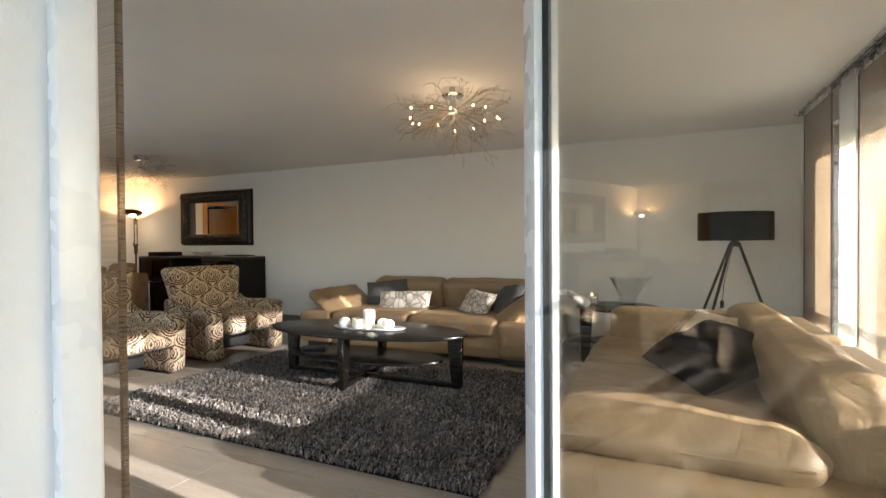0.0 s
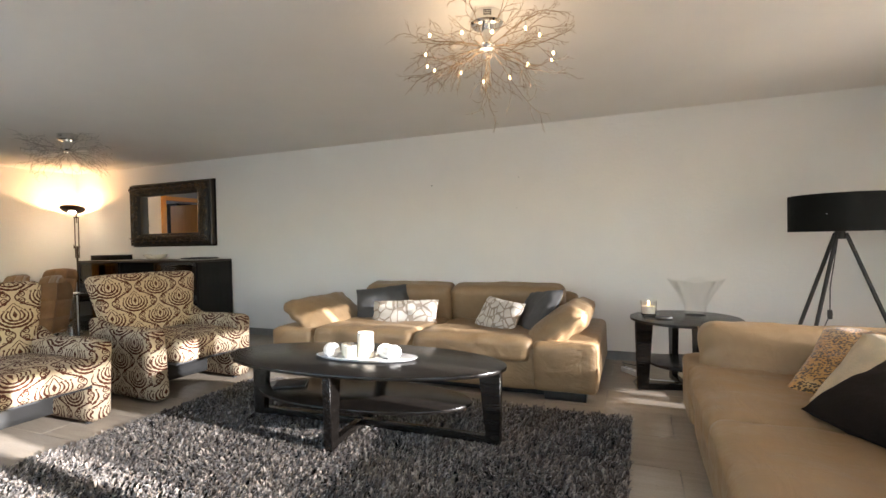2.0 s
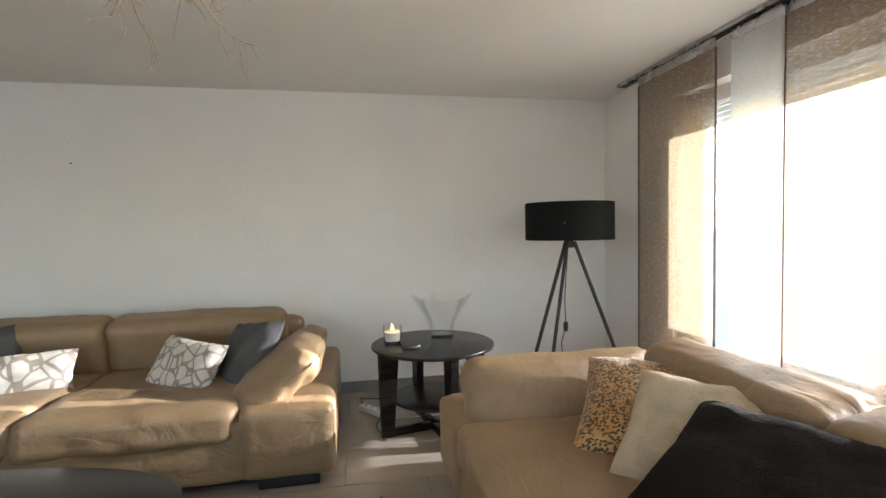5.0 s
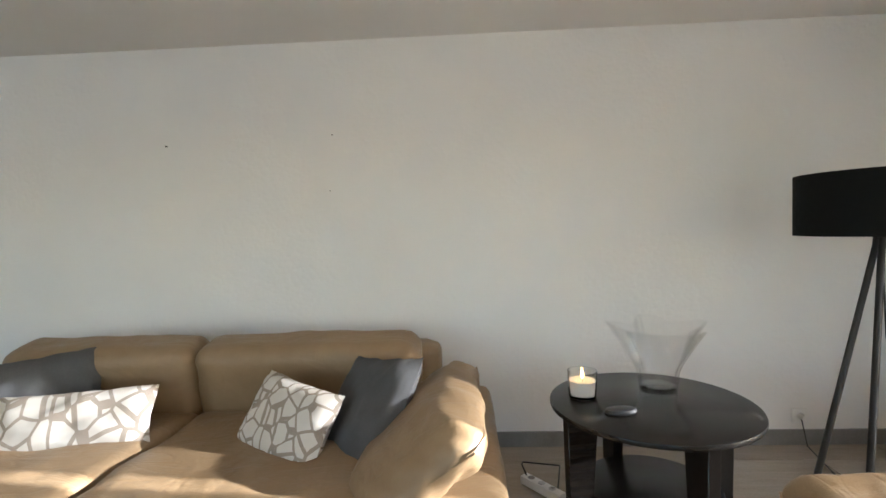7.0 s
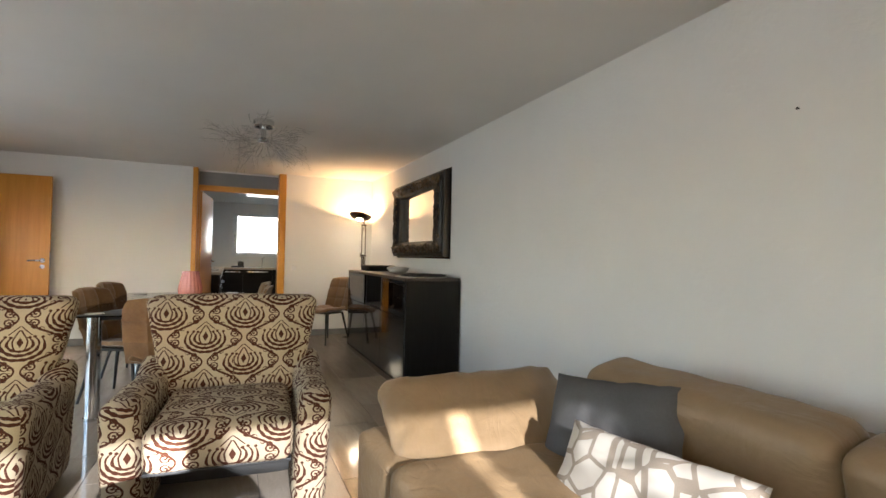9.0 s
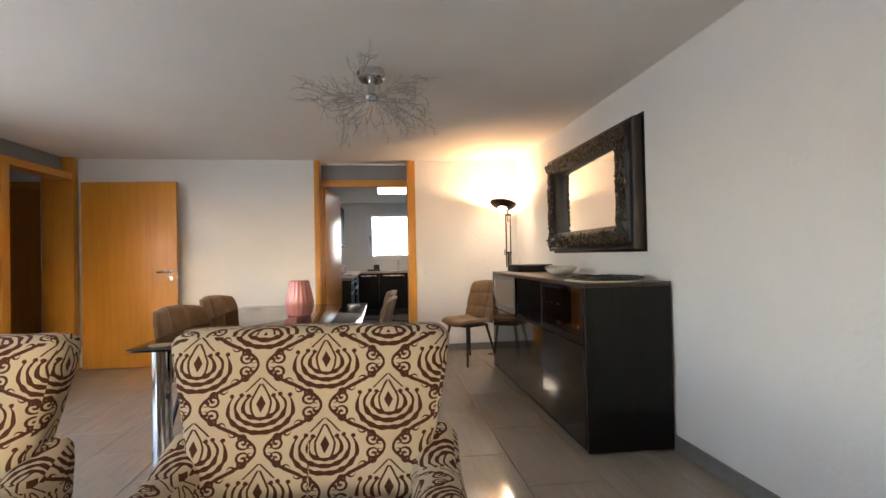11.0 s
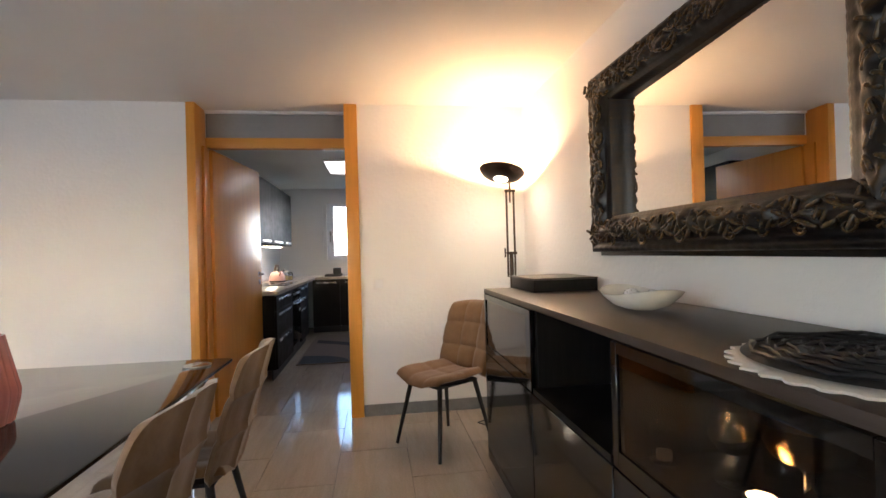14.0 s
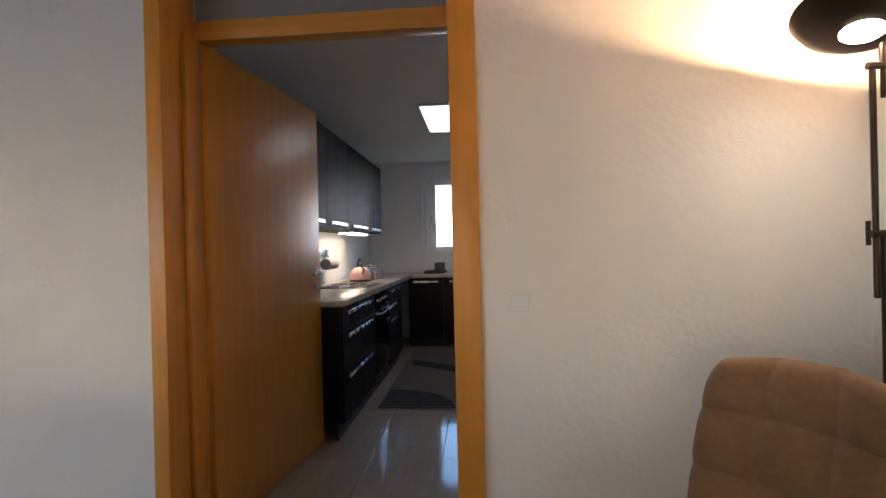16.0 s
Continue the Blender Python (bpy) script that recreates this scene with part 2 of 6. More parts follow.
def damask_mat():
    """Cream weave with brown scrollwork: rows of medallions in a net of curved stems, in the cloth's own u and v."""
    M = Mat("damask_cloth", 0.85)
    uv = M.nt.nodes.new("ShaderNodeTexCoord").outputs["UV"]
    wob = M.noise(uv, 9, 2)
    u, v, _ = M.sep(uv)
    PU, PV = 0.40, 0.255
    u0 = u / PU + (wob - 0.5) * 0.03
    v0 = v / PV + (wob - 0.5) * 0.03

    def cell(du, dv):
        return ((u0 + du).fract() - 0.5).abs() * 0.40, ((v0 + dv).fract() - 0.5) * 0.29

    def ball(x, y, cx, cy, r):
        ex, ey = x - cx, y - cy
        return (ex * ex + ey * ey).sqrt().lt(r)

    def motif(du, dv):
        """A rose-like lotus: nested round cups, thick below and open above, round a drop in a flame; x is mirrored."""
        x, y = cell(du, dv)
        out = (x * 1.25 + (y - 0.012).abs() * 0.62).lt(0.0185)
        notch = (x * 150.0 + y * 90.0).sin() * 0.0016
        for rx, ry, cy, top, w in ((0.100, 0.080, -0.004, 0.040, 0.0068), (0.076, 0.060, 0.001, 0.044, 0.0062), (0.053, 0.043, 0.006, 0.040, 0.0054)):
            ey = (y - cy) / ry
            d = ((x * x) / (rx * rx) + ey * ey).sqrt()
            thick = ((top - y) / (top + ry - cy)).clamp() * w + 0.0022 + notch
            out = out.mx(((d - 1.0) * ((rx + ry) / 2)).abs().lt(thick) * y.lt(top))
            tx = rx * (1 - ((top - cy) / ry) ** 2) ** 0.5
            out = out.mx(ball(x, y, tx + 0.006, top, 0.0072))
        k = (y - 0.020) / 0.062
        prof = (1.0 - k * k).mx(0.0).sqrt() * 0.031 * (1.0 - (y - 0.020).mx(0.0) * 11.0)
        out = out.mx((x - prof).abs().lt(0.0036) * k.abs().lt(0.98))
        peak = (0.104 - y) * 0.95 - x
        out = out.mx(peak.abs().lt(0.0036) * (y - 0.078).abs().lt(0.024))
        return out

    def stem(du, dv):
        """The ogee frame of a medallion: two mirrored stems, thick in the bend, thin at the tips."""
        x, y = cell(du, dv)
        bend = (y * (6.2832 / 0.29)).op('COSINE')
        side = (bend + 1.0) * 0.086 + 0.012 - x
        slope = ((y * (6.2832 / 0.29)).sin().abs() * 1.9 + 1.0)
        return (side.abs() / slope).lt((1.0 - bend.abs()) * 0.0020 + 0.0019)

    def curl(du, dv, cx, cy, r, turn):
        """A scroll end: a line that winds in to the middle."""
        x, y = cell(du, dv)
        x, y = x - cx, y.abs() - cy
        d = (x * x + y * y).sqrt()
        th = y.op('ARCTAN2', x) * (turn / 6.2832)
        line = ((d / 0.0165 + th).fract() - 0.5).abs().lt(0.25)
        return line * d.lt(r)

    pat = None
    for o in (0.0, 0.5):
        for part_of in (motif(o, o), stem(o, o), curl(o, o, 0.148, 0.026, 0.023, -1), curl(o, o, 0.118, 0.060, 0.014, 1), curl(o, o, 0.055, 0.104, 0.017, 1), curl(o, o, 0.030, 0.128, 0.011, -1)):
            pat = part_of if pat is None else pat.mx(part_of)
    weave = M.noise(M.coords("UV", scale=(1, 2.4, 1)), 480, 2)
    wear = M.noise(uv, 5, 3)
    cream = M.ramp(weave * 0.6 + wear * 0.4, [(0.3, (0.33, 0.27, 0.185)), (0.7, (0.45, 0.38, 0.275))])
    brown = M.ramp(weave, [(0.3, (0.040, 0.013, 0.007)), (0.7, (0.082, 0.028, 0.015))])
    M.set("Base Color", M.mix(pat, cream, brown))
    M.bump(weave * 0.5 + pat * 0.5, 0.25, 0.002)
    M.set("Specular IOR Level", 0.15)
    return M.m


def pebble_mat(name, scale):
    """Cushion print of pale stones divided by taupe lines."""
    M = Mat(name, 0.7)
    uv = M.nt.nodes.new("ShaderNodeTexCoord").outputs["UV"]
    d = M.voronoi(uv, scale, 'DISTANCE_TO_EDGE')
    weave = M.noise(uv, 350, 2)
    stone = d.gt(0.07)
    M.set("Base Color", M.mix(stone, M.ramp(weave, [(0.3, (0.27, 0.22, 0.17)), (0.7, (0.35, 0.29, 0.235))]), (0.60, 0.555, 0.49)))
    M.set("Roughness", M.ramp(stone, [(0, (0.85,) * 3), (1, (0.38,) * 3)]))
    M.bump(weave, 0.15, 0.002)
    return M.m


def leopard_mat():
    M = Mat("leopard_plush", 0.8)
    co = M.nt.nodes.new("ShaderNodeTexCoord").outputs["UV"]
    d = M.voronoi(M.coords("UV", scale=(1, 1.4, 1)), 80)
    ring = d.lt(0.49) * (d.gt(0.10).mx(M.noise(co, 30, 1).gt(0.52)))
    zone = M.noise(co, 4.5, 2)
    fur = M.noise(M.coords("UV", scale=(60, 400, 1)), 2, 2)
    base = M.ramp(zone, [(0.34, (0.52, 0.36, 0.17)), (0.44, (0.44, 0.225, 0.048)), (0.65, (0.34, 0.155, 0.028))])
    M.set("Base Color", M.mix(ring * (fur * 0.4 + 0.7).clamp(), base, (0.016, 0.011, 0.008)))
    M.set("Sheen Weight", 0.4)
    M.bump(fur, 0.3, 0.004)
    return M.m


def plush_mat(name, color, scale=160, sheen=0.5):
    M = Mat(name, 0.95)
    co = M.coords()
    fur = M.noise(co, scale, 4, 0.7)
    big = M.noise(co, 9, 3)
    M.set("Base Color", M.ramp(fur * 0.5 + big * 0.5, [(0.3, tuple(c * 0.6 for c in color)), (0.7, tuple(min(1, c * 1.3) for c in color))]))
    M.set("Sheen Weight", sheen)
    M.set("Specular IOR Level", 0.2)
    M.bump(fur + big * 0.9, 0.85, 0.02)
    return M.m


def rug_mat():
    M = Mat("shag_pile", 0.9)
    i = M.island()
    M.set("Base Color", M.ramp(i, [(0.0, (0.036, 0.027, 0.021)), (0.55, (0.105, 0.083, 0.066)), (0.85, (0.23, 0.19, 0.155)), (1.0, (0.40, 0.35, 0.30))]))
    M.set("Sheen Weight", 0.3)
    return M.m


def suede_mat():
    M = Mat("brown_suede", 0.9)
    co = M.coords()
    nap, big = M.noise(co, 60, 4), M.noise(co, 6, 4)
    M.set("Base Color", M.ramp(big * 0.7 + nap * 0.3, [(0.3, (0.155, 0.077, 0.028)), (0.7, (0.245, 0.142, 0.058))]))
    M.set("Sheen Weight", 0.35)
    M.bump(nap, 0.2, 0.003)
    return M.m


def gilt_mat():
    """Carving rubbed with old gold over black."""
    M = Mat("rubbed_gilt", 0.36)
    co = M.coords()
    f = M.noise(co, 26, 4) * 0.65 + M.noise(co, 90, 2) * 0.35
    M.set("Base Color", M.ramp(f, [(0.39, (0.009, 0.008, 0.007)), (0.52, (0.10, 0.064, 0.027)), (0.68, (0.46, 0.31, 0.13))]))
    M.set("Metallic", M.ramp(f, [(0.40, (0,) * 3), (0.58, (0.8,) * 3)]))
    M.bump(M.noise(co, 140, 3), 0.2, 0.003)
    return M.m


def ornate_mat():
    """Black lacquer rubbed with bronze on the high parts."""
    M = Mat("bronzed_black", 0.38)
    co = M.coords()
    n = M.nt.nodes.new("ShaderNodeNewGeometry")
    pt = Ex(M.nt, n.outputs["Pointiness"])
    f = (pt - 0.5) * 7.0 + M.noise(co, 22, 3) * 0.5
    M.set("Base Color", M.ramp(f.clamp(), [(0.40, (0.007, 0.0062, 0.0058)), (0.70, (0.055, 0.035, 0.016)), (0.95, (0.30, 0.19, 0.08))]))
    M.set("Metallic", M.ramp(f.clamp(), [(0.40, (0,) * 3), (0.80, (0.8,) * 3)]))
    M.bump(M.noise(co, 140, 3), 0.2, 0.003)
    return M.m


MAT = {
    "wall": plaster_mat("white_wall_plaster", (0.80, 0.79, 0.77), 0.32),
    "ceil": plaster_mat("white_ceiling_plaster", (0.80, 0.78, 0.745), 0.12),
    "outwall": plaster_mat("white_facade_render", (0.82, 0.82, 0.82), 0.3),
    "floor": floor_mat(),
    "grout": plain("grey_grout", (0.27, 0.235, 0.20), 0.8),
    "stone_base": plain("grey_stone_skirting", (0.21, 0.205, 0.195), 0.35, 0, 0.18, 9),
    "honey": wood_mat("honey_beech", (0.54, 0.222, 0.020), (0.66, 0.300, 0.036), 0.36, 2, 1.0, 0.08),
    "honey_h": wood_mat("honey_beech_across", (0.54, 0.222, 0.020), (0.66, 0.300, 0.036), 0.36, 1, 1.0, 0.08),
    "black_wood": wood_mat("black_stained_wood", (0.006, 0.005, 0.0045), (0.014, 0.0115, 0.0095), 0.27, 0, 2.0, 0, 0.05, 0.28),
    "black_oak": wood_mat("dark_brown_veneer", (0.0070, 0.0068, 0.0062), (0.014, 0.013, 0.012), 0.45, 2, 2.0, 0, 0.12, 0.18),
    "top_oak": wood_mat("dark_brown_veneer_top", (0.030, 0.021, 0.016), (0.052, 0.037, 0.028), 0.42, 0, 2.0, 0, 0.1),
    "gloss_black": plain("black_gloss", (0.008, 0.0075, 0.007), 0.07, 0, 0.1, 5),
    "black": plain("matt_black", (0.016, 0.016, 0.016), 0.5, 0, 0.15, 20, 0.1),
    "black_cloth": plain("black_lampshade_cloth", (0.009, 0.010, 0.010), 0.9, 0, 0.2, 30, 0.3, 420, 0, 0.12),
    "chrome": plain("chrome", (0.72, 0.72, 0.71), 0.09, 1.0, 0.06, 8),
    "steel": plain("brushed_steel", (0.55, 0.55, 0.55), 0.28, 1.0, 0.08, 12),
    "bronze": plain("dark_bronze", (0.055, 0.036, 0.024), 0.34, 0.7, 0.2, 14),
    # lit lamp's twigs: the bulbs' warm glow is put into the metal colour
    "twig": plain("lamplit_twig", (0.36, 0.27, 0.18), 0.32, 0.9, 0.2, 30),
    "twig_unlit": plain("silver_twig", (0.36, 0.35, 0.33), 0.35, 0.9, 0.2, 30),
    "pvc": plain("white_frame_paint", (0.80, 0.81, 0.82), 0.28, 0, 0.04, 6),
    "white": plain("white_plastic", (0.78, 0.77, 0.75), 0.35, 0, 0.05, 9),
    "porcelain": plain("white_glaze", (0.82, 0.82, 0.83), 0.15, 0, 0.03, 9),
    "wax": plain("ivory_wax", (0.80, 0.74, 0.62), 0.45, 0, 0.06, 16),
    "wax_white": plain("white_wax", (0.82, 0.80, 0.76), 0.45, 0, 0.05, 16),
    "pink": plain("pink_ceramic", (0.62, 0.235, 0.20), 0.16, 0, 0.1, 6, 0, 120, 0.5),
    "leather": leather_mat(),
    "damask": damask_mat(),
    "pebble": pebble_mat("pebble_print", 11.0),
    "pebble_b": pebble_mat("pebble_print_fine", 15.0),
    "leopard": leopard_mat(),
    "cream_plush": plush_mat("cream_plush", (0.70, 0.55, 0.335)),
    "dark_plush": plush_mat("dark_brown_plush", (0.017, 0.0115, 0.0085), 130, 0.0),
    "grey_cloth": plain("slate_grey_cotton", (0.078, 0.076, 0.076), 0.85, 0, 0.18, 12, 0.35, 260),
    "rug": rug_mat(),
    "suede": suede_mat(),
    "ornate": ornate_mat(),
    "mirror": plain("mirror_silver", (0.9, 0.9, 0.89), 0.0, 1.0, 0.0, 3),
    "pane": thin_glass("window_pane"),
    "smoke_cab": thin_glass("smoked_cabinet_pane", (0.66, 0.58, 0.50)),
    "gilt": plain("gilded_glass", (0.75, 0.45, 0.12), 0.2, 1.0, 0.2, 60),
    "puck": emit_mat("cabinet_spot", (1.0, 0.66, 0.28), 5.0),
    "smoke": thin_glass("smoked_pane", (0.30, 0.27, 0.24)),
    "clear": glass_mat("clear_glass"),
    "vase_glass": thin_glass("clear_vase_glass", (0.988, 0.991, 0.991), 0.05),
    "gilt_worn": gilt_mat(),
    "frost": plain("alabaster_glass", (0.72, 0.69, 0.63), 0.22, 0, 0.08, 18),
    "sheer_brown": sheer_mat("brown_voile", (0.26, 0.19, 0.125), 0.32),
    # same cloth as sheer_brown, coloured lighter and clearer for the light behind it
    "sheer_door": sheer_mat("brown_voile_glow", (0.36, 0.28, 0.20), 0.62),
    "sheer_white": sheer_mat("white_voile", (0.62, 0.61, 0.59), 0.24),
    "hem": plain("dark_hem", (0.09, 0.055, 0.05), 0.8),
    "transom": plain("grey_transom_panel", (0.25, 0.26, 0.27), 0.22, 0, 0.06, 4),
    "concrete": plain("terrace_slab", (0.34, 0.33, 0.31), 0.7, 0, 0.15, 5, 0.3),
    "ground": plain("far_ground", (0.14, 0.15, 0.10), 0.9, 0, 0.3, 0.3),
    "blue_rail": plain("grey_blue_rail", (0.16, 0.19, 0.22), 0.4),
    "kit_dark": plain("dark_kitchen_front", (0.018, 0.0155, 0.014), 0.5, 0, 0.1, 8, 0, 120, 0, 0.06),
    "kit_top": plain("beige_worktop", (0.36, 0.30, 0.24), 0.3, 0, 0.15, 26),
    "bulb": emit_mat("lit_bulb", (1.0, 0.56, 0.20), 6.0),
    "halogen": emit_mat("halogen_glass", (1.0, 0.80, 0.52), 16.0),
    "panel_light": emit_mat("ceiling_panel_diffuser", (1.0, 0.93, 0.84), 0.3),
    "strip_light": emit_mat("strip_diffuser", (1.0, 0.80, 0.52), 3.0),
    "flame": emit_mat("flame", (1.0, 0.55, 0.15), 5.0),
    "kettle_pink": plain("pale_pink_enamel", (0.66, 0.40, 0.34), 0.18, 0, 0.05, 8),
    "yellow": plain("pasta_yellow", (0.55, 0.36, 0.10), 0.7, 0, 0.3, 60),
    "blue_cloth": plain("blue_paper", (0.20, 0.33, 0.45), 0.8, 0, 0.2, 30),
    "kit_rug": plain("taupe_rug", (0.13, 0.095, 0.07), 0.95, 0, 0.2, 20, 0.5, 300),
    "kit_rug_dark": plain("charcoal_rug", (0.02, 0.019, 0.019), 0.95, 0, 0.2, 20, 0.5, 300),
    "paper": plain("paper", (0.6, 0.57, 0.52), 0.8),
}

# ---- building helpers ----
def smooth(bm, on=True):
    for f in bm.faces:
        f.smooth = on
    return bm


def mesh_of(bm, name, mat, auto=40):
    me = bpy.data.meshes.new(name)
    bm.normal_update()
    bm.to_mesh(me)
    bm.free()
    me.materials.append(MAT[mat] if isinstance(mat, str) else mat)
    if auto:
        me.set_sharp_from_angle(angle=radians(auto))
    return me


def part(name, bm, material, parent, label="", m=None):
    """One mesh object under a thing or a part."""
    ob = new(name, mesh_of(bm, name, material))
    ob.parent = parent
    if m is not None:
        ob.matrix_local = m
    return tagged(ob, label)


def thing(name, label, category, m=None, group=""):
    """An empty at a thing's base."""
    ob = new(name)
    ob.empty_display_size = 0.1
    if m is not None:
        ob.matrix_world = m
    return tagged(ob, label, category, group)


def single(name, bm, material, label, category, m=None, group=""):
    ob = new(name, mesh_of(bm, name, material))
    if m is not None:
        ob.matrix_world = m
    return tagged(ob, label, category, group)


def structure(name, bm, material, label=""):
    ob = new(name, mesh_of(bm, name, material))
    return tagged(ob, label, "", "", "structure")


def box(x0, x1, y0, y1, z0, z1, bevel=0.0, seg=2, bm=None, m=None):
    b = bmesh.new()
    bmesh.ops.create_cube(b, size=1.0)
    for v in b.verts:
        v.co = Vector(((x0 + x1) / 2 + v.co.x * (x1 - x0), (y0 + y1) / 2 + v.co.y * (y1 - y0), (z0 + z1) / 2 + v.co.z * (z1 - z0)))
    if bevel:
        bmesh.ops.bevel(b, geom=b.edges[:] , offset=bevel, segments=seg, affect='EDGES', profile=0.6)
        smooth(b)
    if m is not None:
        b.transform(m)
    return join(bm, b)


def join(bm, b):
    if bm is None:
        return b
    me = bpy.data.meshes.new("tmp")
    b.to_mesh(me)
    b.free()
    bm.from_mesh(me)
    bpy.data.meshes.remove(me)
    return bm


def cyl(r0, r1, z0, z1, seg=24, bm=None, m=None, bevel=0.0):
    b = bmesh.new()
    bmesh.ops.create_cone(b, cap_ends=True, segments=seg, radius1=r0, radius2=r1, depth=z1 - z0)
    b.transform(Matrix.Translation((0, 0, (z0 + z1) / 2)))
    if bevel:
        es = [e for e in b.edges if abs(e.verts[0].co.z - e.verts[1].co.z) < 1e-5]
        bmesh.ops.bevel(b, geom=es, offset=bevel, segments=2, affect='EDGES')
    smooth(b)
    if m is not None:
        b.transform(m)
    return join(bm, b)


def lathe(profile, seg=32, bm=None, m=None, flute=None):
    """Turns (radius, z) pairs round z. flute: count and depth of ribs."""
    b = bmesh.new()
    rings = []
    for r, z in profile:
        ring = []
        for i in range(seg):
            a = 2 * math.pi * i / seg
            rr = r * (1 + (flute[1] * math.cos(flute[0] * a) if flute else 0))
            ring.append(b.verts.new((rr * math.cos(a), rr * math.sin(a), z)))
        rings.append(ring)
    for p, q in zip(rings, rings[1:]):
        for i in range(seg):
            j = (i + 1) % seg
            b.faces.new((p[i], p[j], q[j], q[i]))
    if profile[0][0] > 1e-4:
        b.faces.new(list(reversed(rings[0])))
    if profile[-1][0] > 1e-4:
        b.faces.new(rings[-1])
    bmesh.ops.remove_doubles(b, verts=b.verts[:], dist=1e-6)
    bmesh.ops.recalc_face_normals(b, faces=b.faces[:])
    smooth(b)
    if m is not None:
        b.transform(m)
    return join(bm, b)


def tube(points, r, seg=6, bm=None, taper=1.0):
    """A round rod along points."""
    b = bmesh.new()
    pts = [Vector(p) for p in points]
    rings = []
    up = Vector((0.31, 0.17, 0.93))
    for i, p in enumerate(pts):
        d = (pts[min(i + 1, len(pts) - 1)] - pts[max(i - 1, 0)]).normalized()
        a = d.cross(up)
        a = a.normalized() if a.length > 1e-4 else d.orthogonal().normalized()
        c = d.cross(a).normalized()
        rr = r * (1 + (taper - 1) * i / max(1, len(pts) - 1))
        rings.append([b.verts.new(p + (a * math.cos(2 * math.pi * k / seg) + c * math.sin(2 * math.pi * k / seg)) * rr) for k in range(seg)])
    for p, q in zip(rings, rings[1:]):
        for k in range(seg):
            b.faces.new((p[k], p[(k + 1) % seg], q[(k + 1) % seg], q[k]))
    b.faces.new(list(reversed(rings[0])))
    b.faces.new(rings[-1])
    bmesh.ops.recalc_face_normals(b, faces=b.faces[:])
    smooth(b)
    return join(bm, b)


def slab(outline, z0, z1, bevel=0.0, bm=None, m=None, seg=2):
    """A flat outline with thickness."""
    b = bmesh.new()
    bot = [b.verts.new((x, y, z0)) for x, y in outline]
    f = b.faces.new(bot)
    r = bmesh.ops.extrude_face_region(b, geom=[f])
    for v in r["geom"]:
        if isinstance(v, bmesh.types.BMVert):
            v.co.z = z1
    bmesh.ops.recalc_face_normals(b, faces=b.faces[:])
    if bevel:
        es = [e for e in b.edges if abs(e.verts[0].co.z - e.verts[1].co.z) < 1e-6]
        bmesh.ops.bevel(b, geom=es, offset=bevel, segments=seg, affect='EDGES', profile=0.5)
    if m is not None:
        b.transform(m)
    return join(bm, b)


def ellipse(a, c, n=64):
    return [(a * math.cos(2 * math.pi * i / n), c * math.sin(2 * math.pi * i / n)) for i in range(n)]


def pad(w, d, h, e1=0.35, n=18, crown=0.0, wobble=0.006, seed=0, dent=0.0):
    """An upholstered block: rounded box with soft edges, a crown on top and slight unevenness. Centre at its base."""
    b = bmesh.new()
    bmesh.ops.create_cube(b, size=2.0)
    bmesh.ops.subdivide_edges(b, edges=b.edges[:], cuts=n, use_grid_fill=True)
    r = min(w, d, h) * e1
    hx, hy, hz = w / 2, d / 2, h / 2
    for v in b.verts:
        p = Vector((v.co.x * hx, v.co.y * hy, v.co.z * hz))
        q = Vector((max(-hx + r, min(hx - r, p.x)), max(-hy + r, min(hy - r, p.y)), max(-hz + r, min(hz - r, p.z))))
        o = p - q
        if o.length > 1e-6:
            o = o.normalized() * min(r, o.length) if o.length < r else o.normalized() * r
        p = q + o
        nx, ny = p.x / hx, p.y / hy
        if p.z > 0:
            p.z += crown * (1 - nx * nx) * (1 - ny * ny) - dent * math.exp(-((nx) ** 2 + ny ** 2) * 5)
        k = noise.noise(Vector((p.x * 5 + seed * 7.3, p.y * 5, p.z * 5))) + 0.5 * noise.noise(Vector((p.x * 13 + seed, p.y * 13, p.z * 13)))
        p += v.co.normalized() * k * wobble
        v.co = p + Vector((0, 0, hz))
    bmesh.ops.recalc_face_normals(b, faces=b.faces[:])
    return smooth(b)


def pillow(w, h, t, n=26, seed=0, ear=0.06):
    """A scatter cushion standing in x and z, its middle at the origin: pinched edges, pointed corners, folds. With u and v."""
    b = bmesh.new()
    uvl = b.loops.layers.uv.new("UVMap")
    grid = {}
    for side in (1, -1):
        for i in range(n + 1):
            for j in range(n + 1):
                u, v = i / n * 2 - 1, j / n * 2 - 1
                edge = max(abs(u), abs(v))
                if side == -1 and edge > 0.9999:
                    grid[side, i, j] = grid[1, i, j]
                    continue
                pull = 1 - ear * (1 - abs(u * v)) * (0.5 + 0.5 * edge ** 2)
                th = t / 2 * ((1 - u ** 4) ** 0.55) * ((1 - v ** 4) ** 0.55)
                fold = 0.018 * noise.noise(Vector((u * 2.4 + seed * 3.1, v * 2.4, seed))) + 0.007 * noise.noise(Vector((u * 7, v * 7, seed + 5)))
                y = side * th + fold * (1 - edge ** 3 * 0.5)
                grid[side, i, j] = b.verts.new((u * w / 2 * pull + fold * 0.4, -y, v * h / 2 * pull + fold * 0.4))
    for side in (1, -1):
        for i in range(n):
            for j in range(n):
                q = [grid[side, i, j], grid[side, i + 1, j], grid[side, i + 1, j + 1], grid[side, i, j + 1]]
                k = [(i, j), (i + 1, j), (i + 1, j + 1), (i, j + 1)]
                if side == -1:
                    q.reverse(), k.reverse()
                f = b.faces.new(q)
                f.smooth = True
                for loop, (a, c) in zip(f.loops, k):
                    loop[uvl].uv = (a / n * w + (0.7 if side < 0 else 0), c / n * h)
    return b


